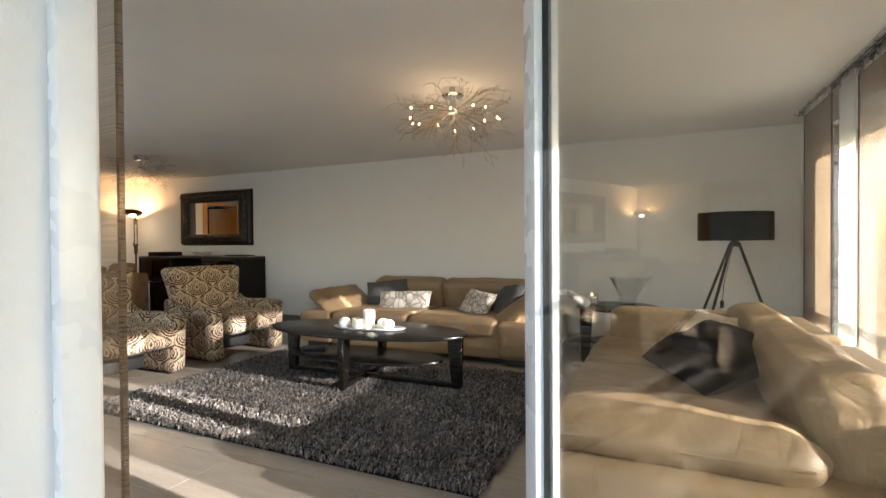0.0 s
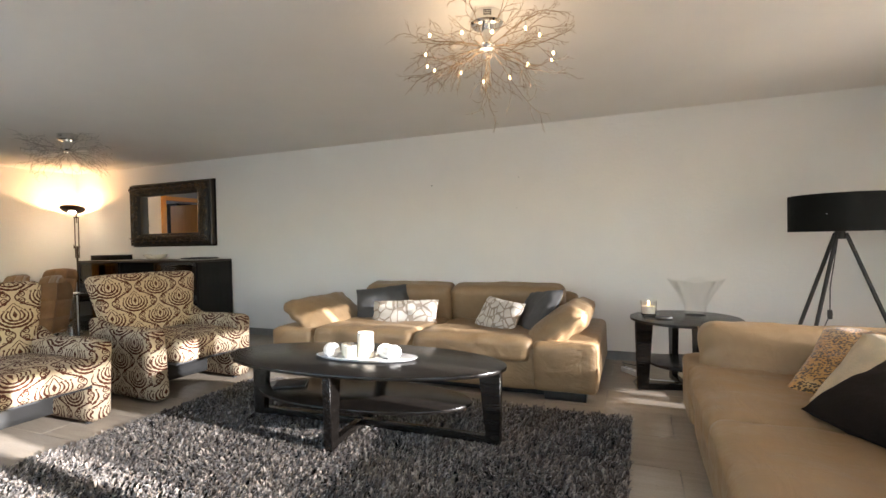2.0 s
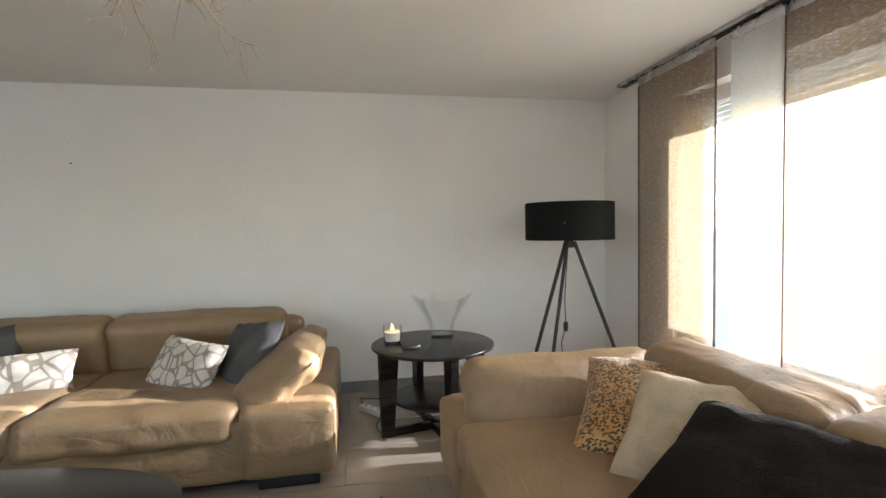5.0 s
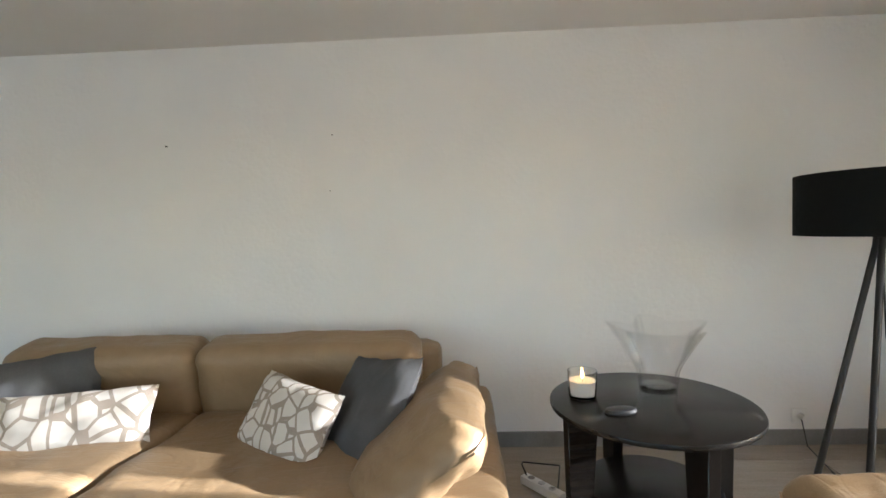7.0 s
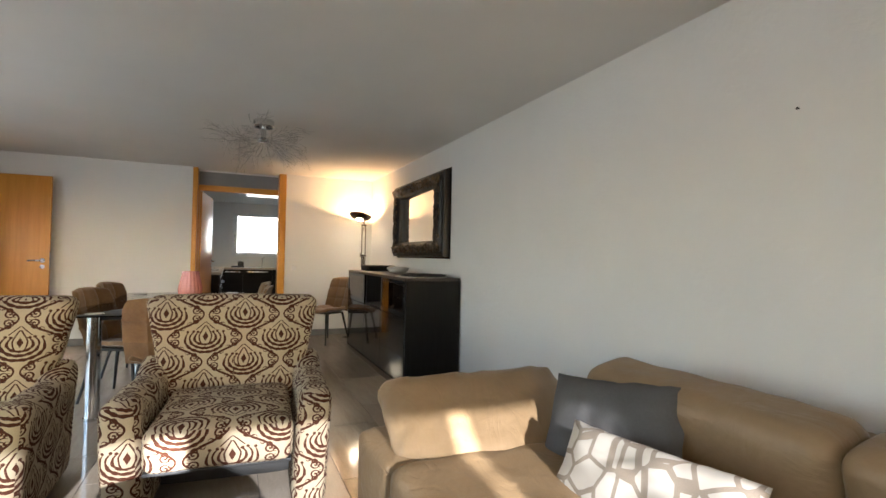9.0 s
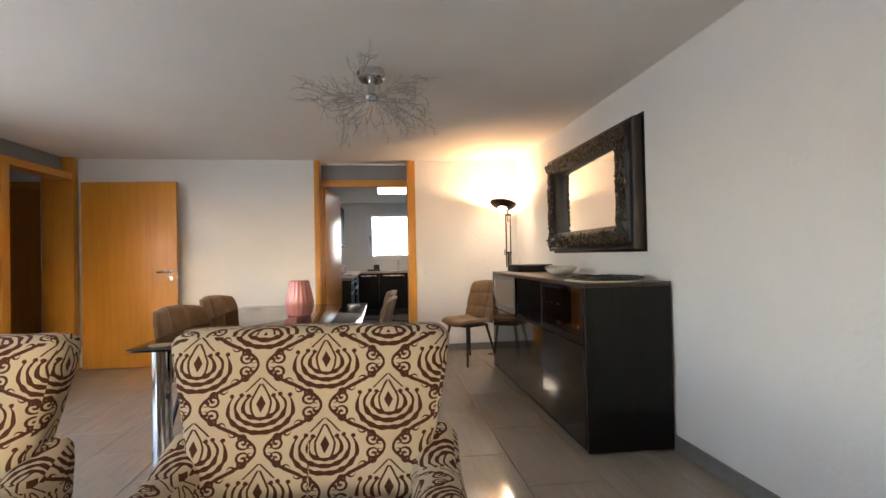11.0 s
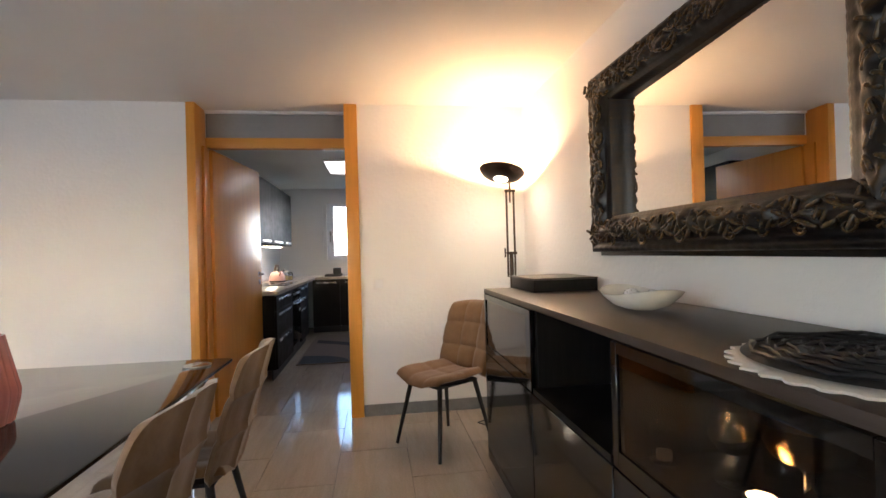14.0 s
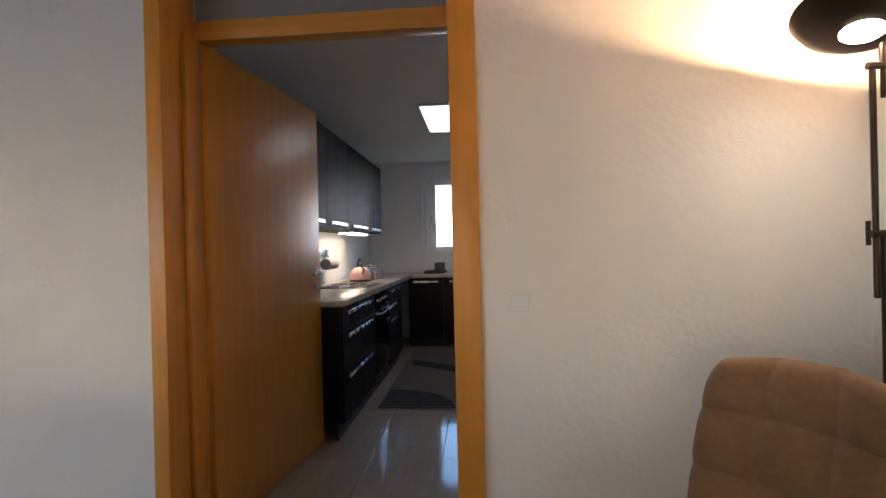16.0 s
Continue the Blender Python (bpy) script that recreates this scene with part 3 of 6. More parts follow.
def cloth_uv(bm, ox=0.0, oy=0.0):
    """u and v in metres, laid on from the side that each face looks to, in the thing's own axes."""
    uvl = bm.loops.layers.uv.verify()
    bm.normal_update()
    for f in bm.faces:
        n = f.normal
        ax = max(range(3), key=lambda i: abs(n[i]))
        for l in f.loops:
            x, y, z = l.vert.co
            l[uvl].uv = ((y + ox, z + oy), (x + ox, z + oy), (y + ox, x + oy))[ax]
    return bm


# ---- the setting ----
XW, XE, YN, YS, ZC = -9.106, 1.09, 6.10, 0.91, 2.335
YW = 1.04                                  # room face of the thicker south wall by the hall
KX, KY0, KY1 = -13.8, 3.35, 5.7          # kitchen: far wall, its two side walls
DY0, DY1 = 3.622, 4.822                     # kitchen doorway in the west wall, outer edges of its frame
HX0, HX1 = -9.02, -7.69                    # hall doorway in the south wall
BX0, BX1 = -1.185, 0.22                     # terrace door in the south wall

w = box(XW - 0.2, XE + 0.3, YN, YN + 0.25, -0.1, ZC + 0.2)
wall_north = structure("wall_north", w, "wall", "long white wall with fine rough plaster")

w = box(XW - 0.19, XW, DY1, YN, -0.1, ZC + 0.2)
w = box(XW - 0.19, XW, YS - 0.25, DY0, -0.1, ZC + 0.2, bm=w)
wall_west = structure("wall_west", w, "wall", "white plaster wall with a doorway to the kitchen")

WZ0, WZ1, WY0, WY1 = 0.06, 2.12, 1.25, 5.20   # east window opening
w = box(XE, XE + 0.3, WY1, YN, -0.1, ZC + 0.2)
w = box(XE, XE + 0.3, YS - 0.32, WY0, -0.1, ZC + 0.2, bm=w)
w = box(XE, XE + 0.3, WY0, WY1, WZ1, ZC + 0.2, bm=w)
w = box(XE, XE + 0.3, WY0, WY1, -0.1, WZ0, bm=w)
wall_east = structure("wall_east", w, "wall", "white plaster wall with a wide window")

SX0, SX1 = -6.7, -2.4                      # wide south window
w = box(HX1, -6.8, YW - 0.3, YW, -0.1, ZC + 0.2)
w = box(-6.8, SX0, YS - 0.32, YS, -0.1, ZC + 0.2, bm=w)
w = box(SX1, BX0, YS - 0.32, YS, -0.1, ZC + 0.2, bm=w)
w = box(SX0, SX1, YS - 0.32, YS, WZ1, ZC + 0.2, bm=w)
w = box(SX0, SX1, YS - 0.32, YS, -0.1, WZ0, bm=w)
w = box(BX1, XE, YS - 0.32, YS, -0.1, ZC + 0.2, bm=w)
w = box(BX0, BX1, YS - 0.32, YS, 2.2, ZC + 0.2, bm=w)
w = box(BX0, BX1, YS - 0.32, YS, -0.1, -0.013, bm=w)
wall_south = structure("wall_south", w, "wall", "white wall with a terrace door")

ceiling = structure("ceiling", box(XW - 0.2, XE + 0.3, YS - 0.32, YN + 0.2, ZC, ZC + 0.15), "ceil", "white plastered ceiling")
floor = structure("floor", box(KX - 0.2, XE + 0.05, YS - 0.32, YN + 0.05, -0.12, -0.0045), "grout", "polished beige stone tile floor")

# kitchen shell
w = box(KX - 0.25, XW - 0.2, KY0 - 0.15, KY0, -0.1, ZC + 0.15)
w = box(KX - 0.25, XW - 0.2, KY1, KY1 + 0.15, -0.1, ZC + 0.15, bm=w)
KW = (4.12, 5.25, 1.12, 2.10)              # kitchen window: y, y, z, z
w = box(KX - 0.25, KX, KY0, KW[0], -0.1, ZC + 0.15, bm=w)
w = box(KX - 0.25, KX, KW[1], KY1, -0.1, ZC + 0.15, bm=w)
w = box(KX - 0.25, KX, KW[0], KW[1], -0.1, KW[2], bm=w)
w = box(KX - 0.25, KX, KW[0], KW[1], KW[3], ZC + 0.15, bm=w)
wall_kitchen = structure("wall_kitchen", w, "wall", "white kitchen walls with a window")
ceiling_kitchen = structure("ceiling_kitchen", box(KX - 0.25, XW - 0.2, KY0 - 0.1, KY1 + 0.1, ZC, ZC + 0.15), "ceil", "white kitchen ceiling")

# hall shell behind the south wall
w = box(XW - 0.3, -6.6, -1.0, -0.85, -0.1, ZC + 0.15)
w = box(-6.75, -6.6, -0.85, YS - 0.3, -0.1, ZC + 0.15, bm=w)
w = box(XW - 0.45, XW - 0.3, -0.85, YS - 0.25, -0.1, ZC + 0.15, bm=w)
wall_hall = structure("wall_hall", w, "wall", "white hall walls")
ceiling_hall = structure("ceiling_hall", box(XW - 0.45, -6.6, -1.0, YS - 0.3, ZC, ZC + 0.15), "ceil", "white hall ceiling")
floor_hall = structure("floor_hall", box(XW - 0.45, -6.6, -1.0, YS - 0.3, -0.12, 0.0), "floor", "polished stone hall floor")

# terrace and ground outside
terrace = structure("pavement", box(-6.5, 3.2, -2.2, YS - 0.32, -0.16, -0.03), "concrete", "grey terrace slabs")
terrace_e = structure("pavement_east", box(XE + 0.3, 3.2, YS - 0.32, 6.4, -0.16, -0.031), "concrete", "grey terrace slabs")
ground = structure("ground", box(-400, 400, -400, 400, -3.2, -3.0), "ground", "far ground below the terrace")

# skirting of grey stone
b = box(BX1, XE, YS, YS + 0.012, 0.0, 0.085)
b = box(-6.8, BX0 - 0.05, YS, YS + 0.012, 0.0, 0.085, bm=b)
b = box(HX1 + 0.02, -6.8, YW, YW + 0.012, 0.0, 0.085, bm=b)
b = box(XW + 0.012, XE, YN - 0.012, YN, 0.0, 0.085, bm=b)
b = box(XW, XW + 0.012, DY1, YN - 0.012, 0.0, 0.085, bm=b)
b = box(XW, XW + 0.012, YW + 0.14, DY0, 0.0, 0.085, bm=b)
b = box(XE - 0.012, XE, WY1, YN - 0.012, 0.0, 0.085, bm=b)
baseboard = structure("baseboard", b, "stone_base", "low grey stone skirting")


def floor_tiles():
    """Stone tiles in running rows, joints of 3 mm."""
    tx, ty = 0.82, 0.41
    full = mesh_of(box(-tx / 2 + 0.0015, tx / 2 - 0.0015, -ty / 2 + 0.0015, ty / 2 - 0.0015, -0.012, 0.0, 0.0012, 1), "tile", "floor")
    def row(x0, x1, y0, y1):
        j = 0
        y = y0
        while y < y1 - 0.02:
            x = x0 - (j % 2) * tx / 2
            while x < x1 - 0.02:
                a0, a1, c1 = max(x, x0), min(x + tx, x1), min(y + ty, y1)
                if a1 - a0 > 0.05:
                    if a1 - a0 > tx - 0.001 and c1 - y > ty - 0.001:
                        t = new("tile", full)
                        t.location = (x + tx / 2, y + ty / 2, 0)
                    else:
                        w2, h2 = a1 - a0, c1 - y
                        t = new("tile", mesh_of(box(-w2 / 2 + 0.0015, w2 / 2 - 0.0015, -h2 / 2 + 0.0015, h2 / 2 - 0.0015, -0.012, 0.0), "tile", "floor"))
                        t.location = ((a0 + a1) / 2, (y + c1) / 2, 0)
                    t.parent = floor
                x += tx
            y += ty
            j += 1
    row(XW - 0.19, XE, YS - 0.32, YN)
    row(KX, XW - 0.19, KY0, KY1)


# wooden frame of the kitchen doorway, with a grey panel over the door
def door_frame_kitchen():
    f = thing("door_frame_kitchen", "honey-coloured beech door frame reaching the ceiling", "door frame")
    tagged(f, kind="structure")
    x0, x1 = XW - 0.2, XW + 0.022
    part("jamb", box(x0, x1, DY0, DY0 + 0.06, 0.0, ZC - 0.003, 0.004), "honey", f)
    part("jamb", box(x0, x1, DY1 - 0.095, DY1, 0.0, ZC - 0.003, 0.004), "honey", f)
    part("rebate", box(x0 - 0.01, x0 + 0.10, DY0 + 0.06, DY0 + 0.08, 0.0, 2.045, 0.004), "honey", f)
    part("rail", box(x0 - 0.06, x0 + 0.012, DY0 + 0.0605, DY1 - 0.0955, 2.045, 2.125, 0.004), "honey_h", f)
    part("transom_panel", box(x0 - 0.03, x0 - 0.01, DY0 + 0.0605, DY1 - 0.0955, 2.126, ZC - 0.022), "transom", f, "grey panel above the door")
    part("top_bead", box(x0 - 0.04, x0 + 0.02, DY0 + 0.0605, DY1 - 0.0955, ZC - 0.022, ZC - 0.003), "white", f)


def lever_handle(parent, m, mirror=1):
    """A steel lever on a round rose with a key rose below."""
    h = part("handle", lathe([(0.026, 0), (0.026, 0.006), (0.012, 0.009), (0.0105, 0.05), (0.0, 0.052)], 20), "steel", parent, "brushed steel lever handle", m)
    part("lever", tube([(0, 0, 0.045), (0.02 * mirror, 0, 0.052), (0.07 * mirror, 0.0, 0.052), (0.125 * mirror, -0.004, 0.048)], 0.0095, 8), "steel", h)
    part("key_rose", lathe([(0.024, 0), (0.024, 0.006), (0.006, 0.008), (0.0, 0.004)], 20, m=Matrix.Translation((0, -0.075, 0))), "steel", h)


def leaf_door(name, label, m, w, h=2.06):
    """A flush door leaf; its hinge edge at x=0, it runs along +x, its thickness along y."""
    d = thing(name, label, "door", m)
    tagged(d, kind="structure")
    part("leaf", box(0, w, -0.02, 0.02, 0.008, h, 0.004), "honey", d)
    part("hinge", cyl(0.008, 0.008, 0.25, 0.34, 10, m=Matrix.Translation((-0.008, 0.022, 0))), "steel", d)
    part("hinge", cyl(0.008, 0.008, 1.72, 1.81, 10, m=Matrix.Translation((-0.008, 0.022, 0))), "steel", d)
    for s in (1, -1):
        lever_handle(d, pose(w - 0.065, 0.02 * s, 1.05, 90 if s < 0 else -90, 0, 0) @ Matrix.Rotation(math.pi if s > 0 else 0, 4, 'Z'), -1 if s < 0 else 1)
    part("lock_plate", box(w, w + 0.002, -0.012, 0.012, 0.95, 1.15), "steel", d)
    return d


door_frame_kitchen()
leaf_door("door_1", "honey-coloured beech door standing open into the kitchen", pose(XW - 0.205, DY0 + 0.085, 0, 0, 0, 174.0), 1.02, 2.035)
leaf_door("door_2", "honey-coloured beech door standing open against the wall", pose(-8.985, YW + 0.11, 0, 0, 0, 87.5), 1.0, 2.05)


def door_frame_hall():
    f = thing("door_frame_hall", "honey-coloured beech frame with a glazed side panel and grey panel above", "door frame")
    tagged(f, kind="structure")
    y0, y1 = YW - 0.3, YW + 0.02
    mid = -8.03
    part("jamb", box(HX0 - 0.06, HX0 + 0.03, y0, y1, 0, ZC - 0.003, 0.004), "honey", f)
    part("jamb", box(HX1 - 0.02, HX1 + 0.0, y0, y1, 0, ZC - 0.003, 0.004), "honey", f)
    part("post", box(mid - 0.05, mid + 0.05, y0 + 0.1, y1, 0, 2.08, 0.004), "honey", f)
    part("rail", box(HX0 + 0.031, HX1 - 0.021, y0 + 0.1, y1 - 0.003, 2.081, 2.15, 0.004), "honey_h", f)
    part("transom_panel", box(HX0 + 0.031, HX1 - 0.021, y0 + 0.19, y0 + 0.21, 2.151, ZC - 0.004), "transom", f, "grey panel above the door")
    part("side_pane", box(mid + 0.051, HX1 - 0.021, y0 + 0.19, y0 + 0.2, 0.02, 2.08), "smoke", f, "tall smoked glass side panel")


door_frame_hall()


def hall_door(m, label):
    d = thing("door_hall", label, "door", m)
    tagged(d, kind="structure")
    part("leaf", box(0, 0.85, -0.02, 0.02, 0.008, 2.03, 0.004), "honey", d)
    part("frame_side", box(-0.09, -0.004, -0.045, 0.05, 0.0, 2.11, 0.004), "honey", d)
    part("frame_side", box(0.854, 0.94, -0.045, 0.05, 0.0, 2.11, 0.004), "honey", d)
    part("frame_head", box(-0.004, 0.854, -0.045, 0.05, 2.035, 2.11, 0.004), "honey_h", d)
    lever_handle(d, pose(0.78, 0.021, 1.05, -90, 0, 0) @ Matrix.Rotation(math.pi, 4, 'Z'), 1)
    return d


hall_door(pose(-9.2, -0.80, 0), "honey-coloured hall door, closed")
hall_door(pose(XW - 0.25, 0.62, 0, 0, 0, -90), "honey-coloured hall door in shade, closed")


# east window: white frames, glass, a shutter let partly down
def window_east():
    wd = thing("window_1", "wide window with white frames, bright daylight outside", "window")
    tagged(wd, kind="structure")
    x = XE + 0.14
    ys = [WY0, 2.28, 3.62, WY1]
    part("sill", box(XE - 0.0, x + 0.09, WY0, WY1, WZ0, WZ0 + 0.03, 0.004), "pvc", wd)
    for a, c in zip(ys, ys[1:]):
        fr = box(x - 0.035, x + 0.035, a, a + 0.075, WZ0 + 0.031, WZ1, 0.004)
        cw = 0.15 if c == WY1 else 0.075
        fr = box(x - 0.035, x + 0.035, c - cw, c, WZ0 + 0.031, WZ1, 0.004, bm=fr)
        fr = box(x - 0.034, x + 0.034, a + 0.075, c - cw, WZ0 + 0.031, WZ0 + 0.12, 0.004, bm=fr)
        fr = box(x - 0.034, x + 0.034, a + 0.075, c - cw, WZ1 - 0.09, WZ1, 0.004, bm=fr)
        p = part("window_frame", fr, "pvc", wd)
        g = part("pane", box(x - 0.008, x + 0.008, a + 0.0755, c - cw - 0.0005, WZ0 + 0.1205, WZ1 - 0.0905), "pane", p)
        g.visible_shadow = False
    h = part("handle", box(x - 0.065, x - 0.036, WY1 - 0.055, WY1 - 0.025, 0.98, 1.12, 0.005), "white", wd, "white window handle")
    part("grip", tube([(x - 0.06, WY1 - 0.04, 1.06), (x - 0.085, WY1 - 0.04, 1.06), (x - 0.085, WY1 - 0.04, 0.93)], 0.009, 8), "white", h)
    part("track", box(XE + 0.02, XE + 0.05, WY1 - 0.035, WY1 - 0.001, WZ0 + 0.03, WZ1), "steel", wd)
    z = WZ1 + 0.02
    while z > 1.94:
        part("shutter_slat", box(x + 0.075, x + 0.09, WY0, WY1, z - 0.036, z, 0.005, 1), "white", wd)
        z -= 0.038
    return wd


window_east()


def window_south():
    wd = thing("window_3", "wide south window with white frames", "window")
    tagged(wd, kind="structure")
    y = YS - 0.16
    xs = [SX0, -5.27, -3.83, SX1]
    for a, c in zip(xs, xs[1:]):
        fr = box(a, a + 0.075, y - 0.035, y + 0.035, WZ0, WZ1, 0.004)
        fr = box(c - 0.075, c, y - 0.035, y + 0.035, WZ0, WZ1, 0.004, bm=fr)
        fr = box(a + 0.075, c - 0.075, y - 0.034, y + 0.034, WZ0, WZ0 + 0.09, 0.004, bm=fr)
        fr = box(a + 0.075, c - 0.075, y - 0.034, y + 0.034, WZ1 - 0.09, WZ1, 0.004, bm=fr)
        p = part("window_frame", fr, "pvc", wd)
        g = part("pane", box(a + 0.0755, c - 0.0755, y - 0.008, y + 0.008, WZ0 + 0.0905, WZ1 - 0.0905), "pane", p)
        g.visible_shadow = False


window_south()
# added out of view: a wall and a slab that shade the terrace door
wall_terrace_sunblock = structure("wall_terrace_sunblock", box(2.9, 3.05, -2.2, 0.58, -0.1, 2.5), "outwall", "unseen white partition added to keep the low sun off the terrace")
roof_terrace_sunblock = structure("roof_terrace_sunblock", box(-2.3, 3.05, -1.2, YS - 0.33, 2.52, 2.7), "outwall", "unseen slab added to shade the terrace door")


def terrace_railing():
    r = thing("railing", "grey-blue metal terrace railing seen through curtains", "railing", pose(2.5, 0, -0.03))
    part("top_rail", box(-0.04, 0.04, -2.0, 6.2, 1.0, 1.06, 0.01), "blue_rail", r)
    part("bottom_rail", box(-0.02, 0.02, -2.0, 6.2, 0.10, 0.14, 0.006), "blue_rail", r)
    for i in range(8):
        y = -1.9 + i * 1.14
        part("post", box(-0.03, 0.03, y - 0.025, y + 0.025, 0.0, 1.0, 0.005), "blue_rail", r)
    return r


terrace_railing()


# open terrace door: a white framed leaf swung into the room
def terrace_door():
    E, H = Vector((-0.484, 1.69)), Vector((0.113, 0.731))
    w = (E - H).length
    ang = math.degrees(math.atan2(E.y - H.y, E.x - H.x))
    d = thing("door_3", "white framed glass terrace door standing open", "door", pose(H.x, H.y, 0.02, 0, 0, ang))
    tagged(d, kind="structure")
    h = 2.16
    fr = box(0, 0.09, -0.035, 0.035, 0.02, h, 0.006)
    fr = box(w - 0.095, w, -0.035, 0.035, 0.02, h, 0.006, bm=fr)
    fr = box(0.09, w - 0.095, -0.034, 0.034, 0.02, 0.13, 0.006, bm=fr)
    fr = box(0.09, w - 0.095, -0.034, 0.034, h - 0.1, h, 0.006, bm=fr)
    part("leaf_frame", fr, "pvc", d)
    s = part("seal", box(w - 0.101, w - 0.0955, -0.012, 0.012, 0.13, h - 0.1), "black", d)
    part("edge_gasket", box(w, w + 0.004, -0.01, 0.0, 0.03, h - 0.01), "black", d)
    part("lock_strip", box(w, w + 0.003, 0.004, 0.022, 0.03, h - 0.01), "steel", d)
    g = part("pane", box(0.0905, w - 0.1015, -0.004, 0.004, 0.1305, h - 0.1005), "pane", d)
    g.visible_shadow = False
    for s in (-1,):
        hp = part("handle", box(w - 0.065, w - 0.03, s * 0.036 - 0.006, s * 0.036 + 0.006, 0.94, 1.08, 0.004), "white", d, "pale lever handle")
        part("lever", tube([(w - 0.047, s * 0.04, 1.02), (w - 0.047, s * 0.075, 1.02), (w - 0.06, s * 0.08, 1.02), (w - 0.17, s * 0.078, 1.005)], 0.011, 8), "steel", hp)
    part("striker", box(w + 0.0005, w + 0.012, -0.03, 0.03, 0.96, 1.07, 0.003), "white", d)
    return d


terrace_door()


def terrace_door_frame():
    f = thing("door_frame_terrace", "white frame of the terrace door", "door frame")
    tagged(f, kind="structure")
    part("jamb", box(BX0 + 0.0005, BX0 + 0.03, 0.82, 0.89, 0.0, 2.199, 0.005), "pvc", f)
    part("jamb", box(BX1 - 0.06, BX1 - 0.0005, 0.64, 0.72, 0.0, 2.199, 0.005), "pvc", f)
    part("head", box(BX0 + 0.0305, BX1 - 0.0605, 0.76, 0.89, 2.19, 2.199, 0.002), "pvc", f)
    part("threshold", box(BX0 + 0.0305, BX1 - 0.0605, 0.76, 0.89, 0.0005, 0.018, 0.004), "steel", f)


terrace_door_frame()

# ---- living room ----
def rug():
    x0, x1, y0, y1 = -3.93, -0.93, 2.38, 4.47
    r = thing("rug", "dark grey-brown shaggy long-pile rug on the floor", "rug", pose((x0 + x1) / 2, (y0 + y1) / 2, 0))
    hx, hy = (x1 - x0) / 2, (y1 - y0) / 2
    part("backing", box(-hx, hx, -hy, hy, 0.0005, 0.012, 0.004), "black_cloth", r)
    rng = np.random.default_rng(5)
    n = 42000
    px, py = rng.uniform(-hx - 0.01, hx + 0.01, n), rng.uniform(-hy - 0.01, hy + 0.01, n)
    patch = np.sin(px * 5 + np.sin(py * 4) * 1.5) * np.cos(py * 6 + np.sin(px * 3))
    ang = patch * 1.4 + rng.normal(0, 1.1, n)
    lean = rng.uniform(0.012, 0.034, n)
    hgt = rng.uniform(0.022, 0.042, n)
    wid = rng.uniform(0.0035, 0.0065, n)
    dx, dy = np.cos(ang), np.sin(ang)
    v = np.zeros((n, 5, 3))
    for k, (s, f, hh) in enumerate(((1, 0.0, 0.0), (-1, 0.0, 0.0), (1, 0.45, 0.75), (-1, 0.45, 0.75), (0, 1.0, 0.9))):
        v[:, k, 0] = px - dy * wid * s + dx * lean * f
        v[:, k, 1] = py + dx * wid * s + dy * lean * f
        v[:, k, 2] = 0.01 + hgt * hh
    base = np.arange(n) * 5
    faces = np.concatenate([np.stack([base, base + 1, base + 3], 1), np.stack([base, base + 3, base + 2], 1), np.stack([base + 2, base + 3, base + 4], 1)])
    me = bpy.data.meshes.new("shag")
    me.from_pydata(v.reshape(-1, 3).tolist(), [], faces.tolist())
    me.materials.append(MAT["rug"])
    ob = new("shag", me)
    ob.parent = r
    tagged(ob, kind="stuff")


rug()


def oval_table(name, label, m, a, c, h, thick, shelf, legs):
    """A dark oval table: top, lower shelf, four tapered board legs, crossed stretchers."""
    t = thing(name, label, "table", m)
    part("tabletop", smooth(slab(ellipse(a, c, 96), h - thick, h, 0.006)), "black_wood", t)
    sa, sc, sz = shelf
    part("shelf", slab(ellipse(sa, sc, 80), sz, sz + 0.018, 0.004), "black_wood", t)
    for lx, ly in legs:
        L = math.hypot(lx, ly)
        ux, uy = lx / L, ly / L
        ang = math.degrees(math.atan2(uy, ux))
        prof = [(L - 0.075, 0.0), (L, 0.0), (L + 0.012, h - thick), (L - 0.115, h - thick)]
        b = bmesh.new()
        vs = []
        for s in (-0.024, 0.024):
            vs.append([b.verts.new((p, s, z)) for p, z in prof])
        b.faces.new(vs[0]), b.faces.new(list(reversed(vs[1])))
        for i in range(4):
            j = (i + 1) % 4
            b.faces.new((vs[0][j], vs[0][i], vs[1][i], vs[1][j]))
        bmesh.ops.recalc_face_normals(b, faces=b.faces[:])
        bmesh.ops.bevel(b, geom=b.edges[:], offset=0.003, segments=1, affect='EDGES')
        part("leg", b, "black_wood", t, m=pose(0, 0, 0, 0, 0, ang))
        part("stretcher", box(0.02, L - 0.074, -0.022, 0.022, 0.002 + 0.001 * (lx > 0), 0.045, 0.003), "black_wood", t, m=pose(0, 0, 0, 0, 0, ang))
    return t


CT = pose(-2.49, 3.79, 0.03, 0, 0, 3.5)
CTZ = 0.03 + 0.425
oval_table("coffee_table", "black-stained oval wooden coffee table with a lower shelf", CT, 0.93, 0.405, 0.425, 0.022, (0.72, 0.30, 0.185),
           [(0.90, -0.05), (-0.80, 0.02), (0.02, -0.40), (-0.02, 0.40)])
ST = pose(-0.55, 5.28, 0, 0, 0, 12)
oval_table("side_table", "round black-stained side table with a lower shelf", ST, 0.388, 0.388, 0.555, 0.02, (0.26, 0.26, 0.2),
           [(0.345, 0), (-0.345, 0), (0, 0.345), (0, -0.345)])


